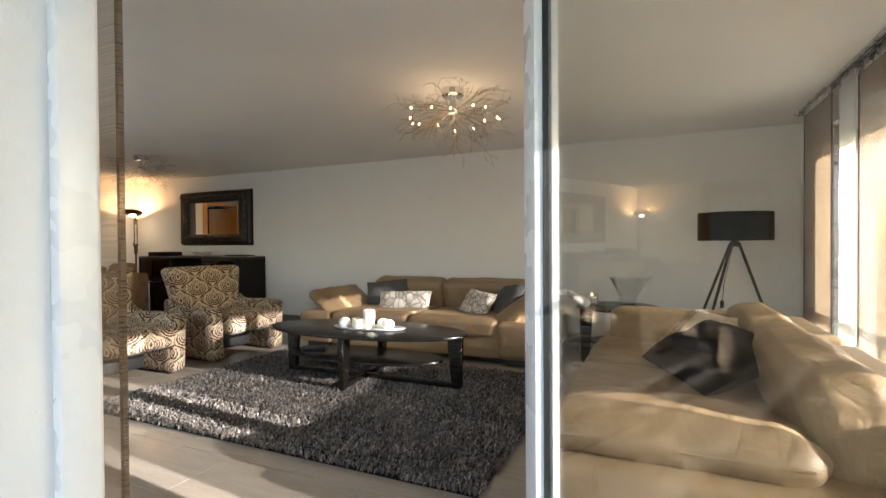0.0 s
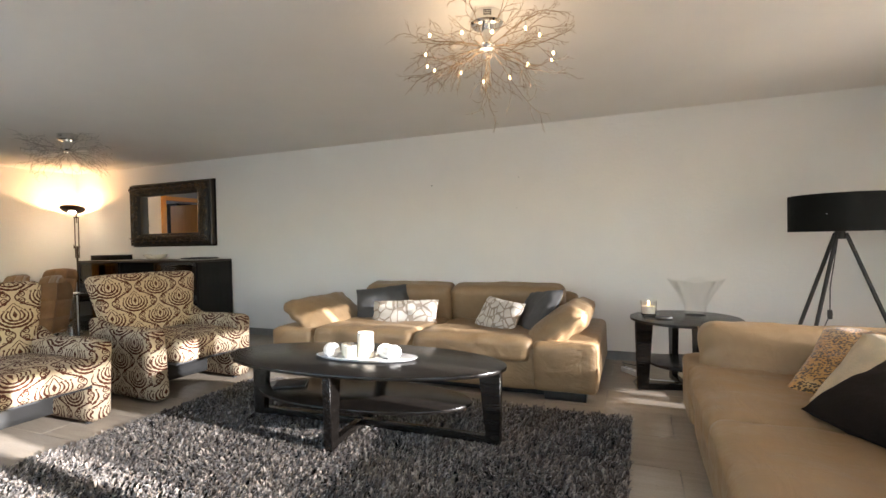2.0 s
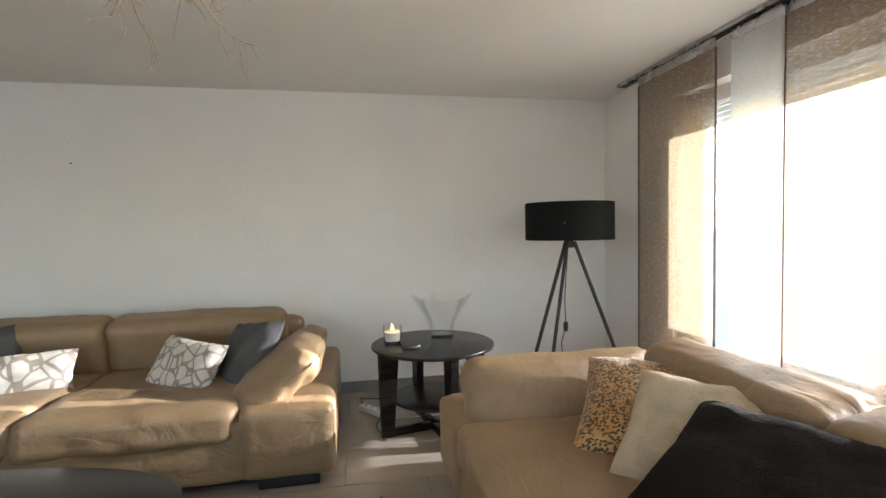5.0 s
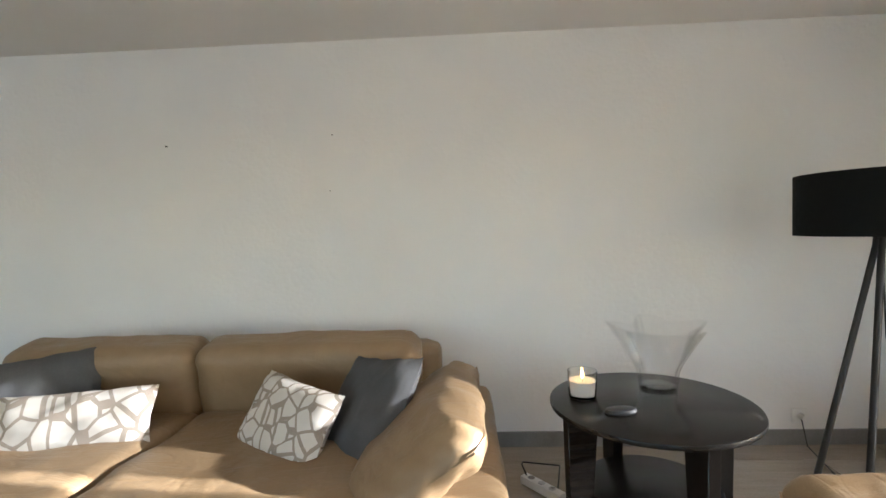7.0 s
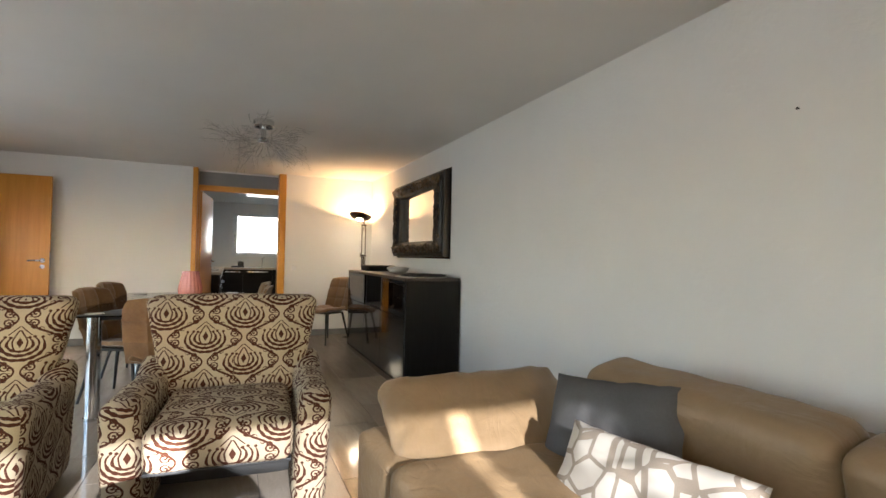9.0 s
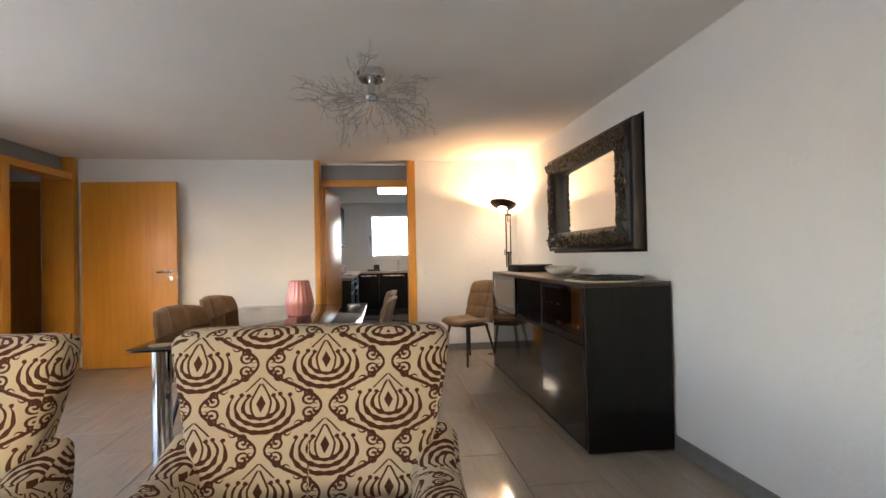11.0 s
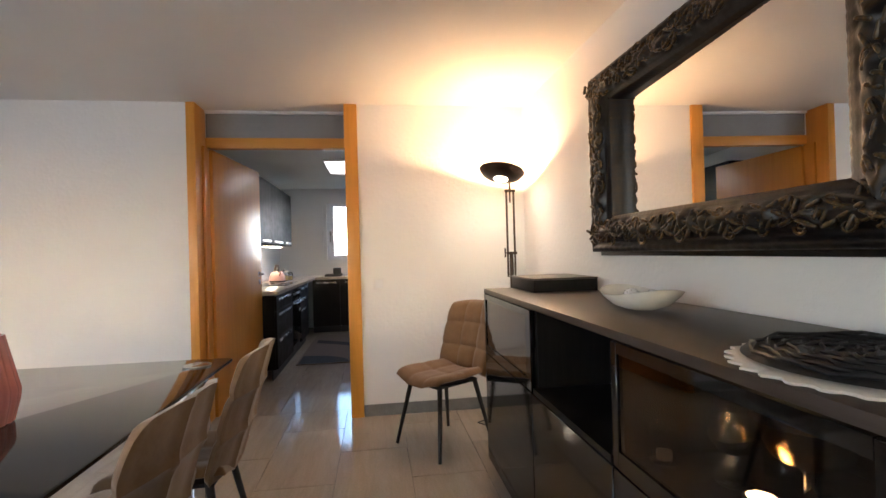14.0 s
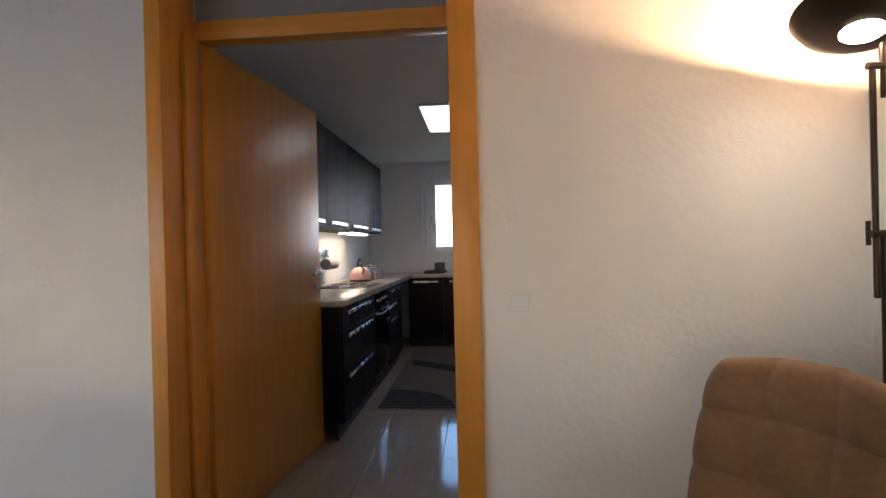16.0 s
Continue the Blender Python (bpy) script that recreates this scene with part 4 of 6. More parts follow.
def candle(name, r, h, at, mat, label, ball=False):
    prof = [(r * 0.9, 0), (r, r * 0.1), (r, h - 0.006), (r * 0.93, h), (r * 0.8, h - 0.004), (0.0, h - 0.007)]
    if ball:
        prof = [(r * 0.55, 0)] + [(r * math.cos(a), r * 0.82 + r * 0.82 * math.sin(a)) for a in np.linspace(-0.9, 1.25, 10)] + [(r * 0.2, r * 1.5), (0.0, r * 1.48)]
    c = thing(name, label, "candle", Matrix.Translation(at), "candles on the tray")
    part("wax", lathe(prof, 28), mat, c)
    top = prof[-1][1]
    part("wick", tube([(0, 0, top - 0.002), (0.001, 0, top + 0.006), (0.003, 0.001, top + 0.012)], 0.0012, 5), "black", c)


def tray_and_candles():
    m = CT @ pose(0.06, -0.02, 0.425, 0, 0, 4)
    prof = [(0.86, 0.0), (0.93, 0.004), (1.0, 0.017), (0.985, 0.02), (0.915, 0.009), (0.0, 0.006)]
    bb = lathe(prof, 64)
    bb.transform(Matrix.Diagonal((0.335, 0.115, 1, 1)))
    single("tray", bb, "porcelain", "long oval white tray holding candles on the table", "tray", m)
    z = 0.425 + 0.007
    def on(x, y):
        return (CT @ pose(0.06, -0.02, z, 0, 0, 4)) @ Vector((x, y, 0))
    candle("candle", 0.049, 0.155, on(0.0, 0.0), "wax", "tall thick ivory pillar candle")
    candle("candle", 0.042, 0.078, on(-0.085, -0.028), "wax", "short ivory pillar candle")
    candle("candle", 0.040, 0.075, on(-0.135, 0.03), "wax", "short ivory pillar candle")
    candle("candle", 0.052, 0.08, on(-0.225, -0.01), "wax_white", "round white ball candle", True)
    candle("candle", 0.050, 0.08, on(0.115, 0.035), "wax_white", "round white ball candle", True)
    candle("candle", 0.052, 0.08, on(0.185, -0.02), "wax_white", "round white ball candle", True)
    nb = thing("notebook", "dark notebook lying on the table's lower shelf", "book", CT @ pose(-0.52, 0.02, 0.2045, 0, 0, 25))
    part("cover", box(-0.10, 0.10, -0.07, 0.07, 0.0, 0.012, 0.002), "black", nb)
    part("pages", box(-0.096, 0.102, -0.066, 0.066, 0.0015, 0.0105), "paper", nb)


tray_and_candles()


def welt(points, r=0.004):
    return tube(points, r, 6)


def sofa(m, length, label, base_l, base_r, bol_l, bol_r, spread):
    """A leather sofa that faces -y; its middle front at the origin. Each arm is a low block with a tipping bolster on it."""
    s = thing("sofa", label, "sofa", m, "leather sofas")
    hw = length / 2
    al, ar = base_l, base_r
    # plinth, body, arm blocks
    part("plinth", box(-hw + 0.2, hw - 0.2, 0.16, 1.15, 0.0, 0.07, 0.005), "black", s)
    part("body", pad(length - al - ar + 0.06, 1.27, 0.31, 0.10, 12, 0, 0.003, 1), "leather", s, m=Matrix.Translation(((al - ar) / 2, 0.665, 0.06)))
    for sgn, wd in ((-1, al), (1, ar)):
        x = sgn * (hw - wd / 2)
        part("arm", pad(wd, 1.29, 0.36, 0.14, 16, 0.008, 0.005, 3 + sgn), "leather", s, m=Matrix.Translation((x, 0.655, 0.06)))
        xi = sgn * (hw - wd + 0.012)
        part("piping", welt([(sgn * (hw - 0.03), 0.018, 0.385), (xi, 0.018, 0.385)]), "leather", s)
        part("foot", box(x - wd * 0.32, x + wd * 0.32, 0.07, 0.18, 0.0, 0.06, 0.003), "black", s)
    inner = length - al - ar
    # two seat cushions, two back cushions with a roll behind each
    for sgn in (-1, 1):
        cx = (al - ar) / 2 + sgn * inner / 4
        part("seat_cushion", pad(inner / 2 + 0.004, 0.98, 0.2, 0.33, 24, 0.012, 0.013, 10 + sgn, 0.014), "leather", s, m=pose(cx, 0.49, 0.235, -1.5))
        part("front_welt", welt([(cx - inner / 4 + 0.05, 0.022, 0.36), (cx, 0.012, 0.36), (cx + inner / 4 - 0.05, 0.022, 0.36)]), "leather", s)
        ext = spread[0] if sgn < 0 else spread[1]
        part("back_cushion", pad(inner / 2 + 0.01 + ext, 0.27, 0.385, 0.30, 22, 0.006, 0.010, 20 + sgn), "leather", s, m=pose(cx + sgn * ext / 2, 1.06, 0.37, 10))
        part("head_roll", pad(inner / 2 + 0.07 + ext, 0.22, 0.33, 0.3, 12, 0.0, 0.005, 30 + sgn), "leather", s, m=pose(cx + sgn * (0.06 + ext / 2), 1.265, 0.33, 0))
    for (sgn, wd, (drop, tip, z, bw, bd, th, fwd)) in ((-1, al, bol_l), (1, ar, bol_r)):
        b = pad(bw, bd, th, 0.49, 26, 0.03, 0.010, 40 + sgn)
        for v in b.verts:                      # flatten towards the welted edge
            k = max(abs(v.co.x) / (bw / 2), abs(v.co.y) / (bd / 2))
            v.co.z = th / 2 + (v.co.z - th / 2) * (1 - 0.45 * k ** 4)
            if 0.5 < k:                        # pleats towards the seam
                v.co.z += 0.006 * math.sin(v.co.x * 52 + v.co.y * 31 + 1.5 * math.sin(v.co.y * 17)) * min(1, (k - 0.5) / 0.3)
        mm = pose(sgn * (hw - wd + drop), bd / 2 + fwd, z, 0, -sgn * tip, 0)
        part("bolster", b, "leather", s, m=mm @ Matrix.Translation((0, 0, -th / 2)))
        edge = [mm @ Vector((bw / 2 * 0.985 * x, bd / 2 * 0.99 * y, 0)) for x, y in ((-0.86, -1), (0.86, -1), (1, -0.86), (1, 0.86))]
        part("bolster_welt", welt(edge, 0.004), "leather", s)
    return s


sofa(pose(-2.555, 4.66, 0, 0, 0, 0.5), 2.83, "long tan leather sofa with tilted arm bolsters and cushions", 0.45, 0.46, (0.155, 38, 0.455, 0.56, 0.92, 0.18, 0.07), (0.16, 34, 0.475, 0.54, 0.86, 0.21, 0.08), (-0.005, 0.11))
sofa(pose(-0.62, 3.37, 0, 0, 0, -90), 2.74, "tan leather sofa under the window with fur cushions on it", 0.44, 0.55, (0.13, 62, 0.455, 0.44, 1.02, 0.2, 0.08), (0.18, 10, 0.43, 0.60, 0.96, 0.25, 0.0), (0.0, 0.36))


def cushion(name, label, w, h, t, mat, at, rx, rz, ry=0, seed=0):
    return single(name, pillow(w, h, t, seed=seed), mat, label, "cushion", pose(*at, rx, 0, rz) @ pose(0, 0, 0, 0, ry, 0))


def laid_cushion(label, w, h, t, mat, at, along, up, seed):
    """A cushion with its middle at a point, its long edge along one direction and its top edge towards another."""
    x = Vector(along).normalized()
    n = x.cross(Vector(up)).normalized()
    z = n.cross(x) * -1 if n.cross(x).z < 0 else n.cross(x)
    y = z.cross(x)
    m = Matrix((x, y, z)).transposed().to_4x4()
    return single("cushion", pillow(w, h, t, seed=seed), mat, label, "cushion", Matrix.Translation(at) @ m)


cushion("cushion", "slate grey square cotton cushion on the sofa", 0.56, 0.42, 0.15, "grey_cloth", (-3.24, 5.44, 0.535), -26, 14, -7, 1)
cushion("cushion", "oblong white pebble-print cushion on the sofa", 0.66, 0.27, 0.13, "pebble", (-2.92, 5.27, 0.495), -30, 6, -3, 2)
laid_cushion("square white pebble-print cushion on the sofa", 0.48, 0.32, 0.13, "pebble_b", (-1.99, 5.225, 0.515), (0.39, -0.27, -0.03), (0.08, 0.12, 0.22), 3)
cushion("cushion", "slate grey square cushion leaning on the sofa's arm", 0.44, 0.48, 0.14, "grey_cloth", (-1.67, 5.25, 0.535), -36, -48, -12, 4)
laid_cushion("leopard-print plush cushion on the sofa", 0.54, 0.54, 0.16, "leopard", (0.13, 4.00, 0.535), (0.43, -0.29, -0.02), (0.285, 0.38, 0.255), 5)
laid_cushion("cream fur cushion on the sofa", 0.54, 0.46, 0.17, "cream_plush", (0.13, 3.68, 0.55), (0.31, -0.34, -0.03), (0.237, 0.257, 0.275), 6)
laid_cushion("dark brown fur cushion lying on the sofa", 0.70, 0.50, 0.20, "dark_plush", (0.09, 3.32, 0.56), (0.42, -0.86, -0.03), (0.37, 0.25, 0.2), 7)


def armchair(m, label):
    """Facing +x, middle of the base at the origin; cloth with u and v."""
    a = thing("armchair", label, "armchair", m, "patterned armchairs")
    D, W = 0.84, 0.92
    def put(name, bm, mm=None, lab=""):
        if mm is not None:
            bm.transform(mm)
        cloth_uv(bm, 0.15, 0.06)
        return part(name, bm, "damask", a, lab)
    part("base", pad(0.40, W - 0.30, 0.235, 0.10, 8, 0, 0.002, 2), "black", a, "dark set-back base", Matrix.Translation((-0.16, 0, 0.035)))
    # black board that stands for the shadow below the seat
    part("underside_shade", box(-0.34, 0.46, -W / 2 + 0.17, W / 2 - 0.17, 0.262, 0.276, 0.003), "black", a)
    put("seat_cushion", pad(0.69, W - 0.33, 0.185, 0.26, 18, 0.025, 0.004, 3), Matrix.Translation((0.15, 0, 0.272)))
    # back: wider at the top, leaning
    b = pad(0.17, W - 0.2, 0.68, 0.34, 18, 0.006, 0.004, 4)
    for v in b.verts:
        k = v.co.z / 0.68
        v.co.y *= 0.90 + 0.40 * k
        v.co.x += -0.13 * k - 0.012 * math.cos(v.co.y * 3)
    put("backrest", b, Matrix.Translation((-0.25, 0, 0.255)))
    put("back_panel", pad(0.10, W - 0.28, 0.40, 0.2, 8, 0, 0.002, 8), Matrix.Translation((-0.32, 0, 0.03)))
    for s in (-1, 1):
        b = pad(0.80, 0.155, 0.54, 0.36, 16, 0.012, 0.004, 5 + s)
        for v in b.verts:
            k = v.co.z / 0.54
            v.co.y += s * 0.03 * k
            v.co.z -= 0.03 * (0.4 - v.co.x) * k if v.co.x < 0.4 else 0
            if v.co.x < -0.2:
                v.co.z += 0.10 * k * (-0.2 - v.co.x) / 0.2
        put("arm", b, Matrix.Translation((0.02, s * (W / 2 - 0.09), 0.012)))
    b = None
    for x in (-0.3, 0.33):
        for s in (-1, 1):
            b = cyl(0.022, 0.02, 0.0, 0.04, 10, bm=b, m=Matrix.Translation((x, s * 0.34, 0)))
            part("foot", b, "black", a)
            b = None
    # middle seam of the backrest
    pts = [(-0.165 - 0.13 * k - 0.011, 0, 0.255 + 0.66 * k) for k in np.linspace(0.22, 0.97, 8)]
    sm = tube(pts, 0.003, 5)
    cloth_uv(sm)
    part("seam", sm, "damask", a)
    return a


armchair(pose(-4.555, 4.135, 0, 0, 0, -4), "cream armchair with brown damask scroll pattern, sun on the seat")
armchair(pose(-4.60, 2.93, 0, 0, 0, 1), "cream armchair with brown damask scroll pattern")


def tripod_lamp():
    l = thing("floor_lamp", "tripod floor lamp with a wide black drum shade, unlit", "floor lamp", pose(0.45, 5.43, 0))
    R = 0.302
    b = lathe([(R, 1.185), (R, 1.44), (R - 0.004, 1.44), (R - 0.004, 1.185), (R, 1.185)], 64)
    part("shade", b, "black_cloth", l)
    sp = None
    for i in range(3):
        a = 2 * math.pi * i / 3
        sp = tube([(0, 0, 1.30), (R * math.cos(a), R * math.sin(a), 1.30)], 0.003, 6, sp)
    part("spider", sp, "steel", l)
    part("socket", cyl(0.02, 0.02, 1.20, 1.33, 14), "black", l)
    part("hub", cyl(0.035, 0.03, 1.13, 1.2, 16, bevel=0.004), "black", l)
    for a, r in ((203, 0.50), (226, 0.50), (-34, 0.46)):
        x, y = math.cos(radians(a)), math.sin(radians(a))
        part("leg", tube([(x * 0.035, y * 0.035, 1.17), (x * r, y * r, 0.0)], 0.0125, 10), "black", l)
    part("switch", lathe([(0.0, -0.035), (0.014, -0.03), (0.016, 0), (0.014, 0.03), (0, 0.035)], 12, m=Matrix.Translation((-0.12, -0.20, 0.62))), "black", l)
    part("cable", tube([(-0.02, -0.02, 1.12), (-0.10, -0.14, 0.80), (-0.12, -0.20, 0.62), (-0.17, -0.24, 0.52), (-0.17, -0.30, 0.35), (-0.10, -0.30, 0.10), (-0.06, -0.1, 0.006), (0.05, 0.3, 0.006), (0.115, 0.60, 0.02), (0.118, 0.655, 0.16)], 0.0035, 6), "black", l)


tripod_lamp()


def side_table_things():
    z = 0.555
    c = thing("tealight_glass", "lit white candle in a clear glass tumbler", "candle", pose(-0.80, 5.34, z) @ Matrix.Scale(1.3, 4))
    part("tumbler", lathe([(0.036, 0), (0.042, 0.004), (0.046, 0.085), (0.0435, 0.085), (0.039, 0.012), (0.0, 0.01)], 32), "clear", c)
    part("wax", lathe([(0.036, 0.0105), (0.041, 0.055), (0.034, 0.052), (0.0, 0.05)], 28), "wax_white", c)
    part("wick", tube([(0, 0, 0.05), (0.001, 0, 0.062)], 0.0012, 5), "black", c)
    part("flame", lathe([(0.0, 0.06), (0.005, 0.066), (0.0035, 0.078), (0.0, 0.088)], 12), "flame", c)
    o = thing("ashtray", "small flat black oval case on the side table", "case", pose(-0.70, 5.17, z, 0, 0, 10))
    b = lathe([(0.055, 0.0), (0.06, 0.006), (0.055, 0.016), (0.04, 0.02), (0, 0.021)], 32)
    b.transform(Matrix.Diagonal((1.05, 0.55, 1, 1)))
    part("case", b, "black", o)
    # handkerchief vase: walls flare into wavy lobes
    b = bmesh.new()
    seg, rows = 72, 18
    def ring(k, inner):
        out = []
        t = k / (rows - 1)
        for i in range(seg):
            a = 2 * math.pi * i / seg
            wv = math.sin(a * 5 + 0.6) * 0.024 + math.sin(a * 2 - 0.4) * 0.006
            r = 0.074 + 0.030 * t + (0.076 + wv * 1.7) * max(0, t - 0.25) ** 1.2 / 0.70
            z = 0.270 * t + wv * 0.9 * max(0, t - 0.5)
            if inner:
                r -= 0.010
                z = max(z, 0.022)
            out.append(b.verts.new((r * math.cos(a), r * math.sin(a), z)))
        return out
    rings = [ring(k, False) for k in range(rows)] + [ring(k, True) for k in range(rows - 1, 0, -1)]
    for p, q in zip(rings, rings[1:]):
        for i in range(seg):
            b.faces.new((p[i], p[(i + 1) % seg], q[(i + 1) % seg], q[i]))
    b.faces.new(list(reversed(rings[0])))
    b.faces.new(rings[-1])
    bmesh.ops.recalc_face_normals(b, faces=b.faces[:])
    single("vase", smooth(b), "vase_glass", "clear glass handkerchief vase with a wavy rim", "vase", pose(-0.465, 5.42, z))


side_table_things()


def curtains():
    r = thing("curtain_rail", "grey aluminium panel-curtain rail under the ceiling", "curtain rail", pose(0.985, 0, ZC))
    part("rail", box(-0.04, 0.04, 1.1, 5.64, -0.022, 0.0, 0.003), "steel", r)
    for o in (-0.02, 0.0, 0.02):
        part("groove", box(o - 0.004, o + 0.004, 1.102, 5.645, -0.026, -0.0225), "black", r)
    part("end_cap", box(-0.043, 0.043, 5.641, 5.652, -0.024, 0.0, 0.003), "steel", r)
    cuts = [(5.40, 4.665, 1), (4.575, 4.25, 0), (4.265, 3.72, 1), (3.43, 2.52, 1), (2.10, 1.72, 1), (1.52, 1.25, 0)]
    for i, (a, c, brown) in enumerate(cuts):
        x = 0.985 + (-0.02, 0.0, 0.02)[i % 3]
        p = thing("panel_curtain", "sheer brown voile panel curtain" if brown else "sheer white voile panel curtain", "curtain", pose(x, 0, 0), "panel curtains")
        b = bmesh.new()
        n, k = 14, 10
        g = [[b.verts.new((0.004 * noise.noise(Vector((i * 3 + u * 0.8, v * 0.5, 2))), a + (c - a) * u / k, 0.05 + (ZC - 0.08 - 0.05) * v / n)) for u in range(k + 1)] for v in range(n + 1)]
        for v in range(n):
            for u in range(k):
                b.faces.new((g[v][u], g[v][u + 1], g[v + 1][u + 1], g[v + 1][u]))
        part("cloth", smooth(b), "sheer_brown" if brown else "sheer_white", p)
        part("carrier", box(-0.004, 0.004, c, a, ZC - 0.082, ZC - 0.0265, 0.001, 1), "steel", p)
        part("weight_bar", box(-0.003, 0.003, c, a, 0.035, 0.06, 0.001, 1), "steel", p)
        for e in (a, c) if brown else ():
            part("hem", box(-0.005, 0.005, e - 0.0035, e + 0.0035, 0.05, ZC - 0.083), "hem", p)

    p = thing("panel_curtain", "sheer brown voile panel curtain pushed beside the terrace door", "curtain", pose(0, YS + 0.035, 0), "panel curtains")
    b = bmesh.new()
    g = [[b.verts.new((-1.62 + 0.447 * u / 8, 0.004 * math.sin(u * 1.9 + v * 0.4), 0.05 + (ZC - 0.09) * v / 10)) for u in range(9)] for v in range(11)]
    for v in range(10):
        for u in range(8):
            b.faces.new((g[v][u], g[v][u + 1], g[v + 1][u + 1], g[v + 1][u]))
    part("cloth", smooth(b), "sheer_door", p)
    part("hem", box(-1.180, -1.170, -0.005, 0.006, 0.05, ZC - 0.04), "sheer_brown", p)
    part("weight_bar", box(-1.62, -1.173, -0.003, 0.003, 0.03, 0.055, 0.001, 1), "steel", p)
    part("carrier", box(-1.62, -1.173, -0.004, 0.004, ZC - 0.05, ZC - 0.001, 0.001, 1), "steel", p)


curtains()


def twig_lamp(m, lit, label, seed):
    """A chrome canopy and hub from which bent twigs spread, with small bulbs among them."""
    rng = random.Random(seed)
    l = thing("ceiling_lamp", label, "ceiling lamp", m, "twig ceiling lamps")
    part("canopy", lathe([(0.0, 0.0), (0.085, 0.0), (0.085, -0.05), (0.074, -0.062), (0.0, -0.064)], 40), "chrome", l)
    for i in range(3):
        part("vent_slot", box(-0.02, 0.02, -0.0865, -0.0845, -0.018 - i * 0.01, -0.014 - i * 0.01), "black", l, m=pose(0, 0, 0, 0, 0, 20))
    part("stem", cyl(0.022, 0.022, -0.16, -0.063, 20), "chrome", l)
    part("hub", lathe([(0.0, -0.150), (0.035, -0.152), (0.047, -0.168), (0.04, -0.183), (0.0, -0.187)], 30), "chrome", l)
    verts, faces = [], []
    tips = []

    def rod(pts, r):
        base = len(verts)
        seg = 4
        for i, p in enumerate(pts):
            d = (pts[min(i + 1, len(pts) - 1)] - pts[max(i - 1, 0)]).normalized()
            a = d.orthogonal().normalized()
            c = d.cross(a)
            rr = r * (1 - 0.35 * i / (len(pts) - 1))
            for k in range(seg):
                verts.append(tuple(p + (a * math.cos(k * math.pi / 2) + c * math.sin(k * math.pi / 2)) * rr))
        for i in range(len(pts) - 1):
            for k in range(seg):
                k2 = (k + 1) % seg
                faces.append((base + i * seg + k, base + i * seg + k2, base + (i + 1) * seg + k2, base + (i + 1) * seg + k))
        faces.append(tuple(base + (len(pts) - 1) * seg + k for k in range(seg)))

    def grow(p, d, length, r, depth):
        pts = [p.copy()]
        n = 4
        for i in range(n):
            d = (d + Vector((rng.gauss(0, 0.16), rng.gauss(0, 0.16), rng.gauss(0, 0.14)))).normalized()
            if pts[-1].z > -0.03 and d.z > 0:
                d.z *= -0.2
            pts.append(pts[-1] + d * length / n)
            if depth < 3 and i >= (1 if depth else 0):
                side = d.cross(Vector((rng.gauss(0, 1), rng.gauss(0, 1), rng.gauss(0, 1)))).normalized()
                grow(pts[-1].copy(), (d * 0.85 + side * rng.uniform(0.35, 0.7)).normalized(), length * rng.uniform(0.40, 0.56), r * 0.72, depth + 1)
        rod(pts, r)
        tips.append((pts[-1], depth))

    arms = 26
    for i in range(arms):
        a = 2 * math.pi * (i + rng.uniform(-0.2, 0.2)) / arms
        el = (0.32, 0.05, -0.32, -0.62, -0.15)[i % 5] + rng.uniform(-0.1, 0.1)
        d = Vector((math.cos(a) * math.cos(el), math.sin(a) * math.cos(el), math.sin(el)))
        grow(Vector((0, 0, -0.168)) + d * 0.035, d, rng.uniform(0.235, 0.29), 0.0026, 0)
    me = bpy.data.meshes.new("twigs")
    me.from_pydata(verts, [], faces)
    me.materials.append(MAT["twig" if lit else "twig_unlit"])
    me.polygons.foreach_set("use_smooth", [True] * len(me.polygons))
    t = new("twig", me)
    t.parent = l
    for i in range(14):
        a = 2 * math.pi * (i + 0.3) / 14
        r = 0.335 + 0.03 * math.sin(i * 2.3)
        p = Vector((r * math.cos(a), r * math.sin(a), -0.215 - 0.022 * math.cos(i * 1.7)))
        bl = part("bulb", lathe([(0.0, -0.009), (0.0042, -0.005), (0.005, 0.0), (0.0042, 0.006), (0.0, 0.010)], 12, m=Matrix.Translation(p)), "bulb" if lit else "clear", l)
        part("bulb_holder", cyl(0.004, 0.004, 0, 0.02, 8, m=Matrix.Translation(p + Vector((0, 0, 0.011)))), "chrome", bl)
    return l


twig_lamp(pose(-1.58, 3.64, ZC), True, "chrome ceiling lamp of bent twigs with small lit bulbs", 3)
twig_lamp(pose(-6.27, 4.35, ZC), False, "silver ceiling lamp of bent twigs, unlit", 8)
point_light("twig_lamp_glow", (-1.58, 3.64, ZC - 0.24), 1.3, (1.0, 0.72, 0.42), 0.25)


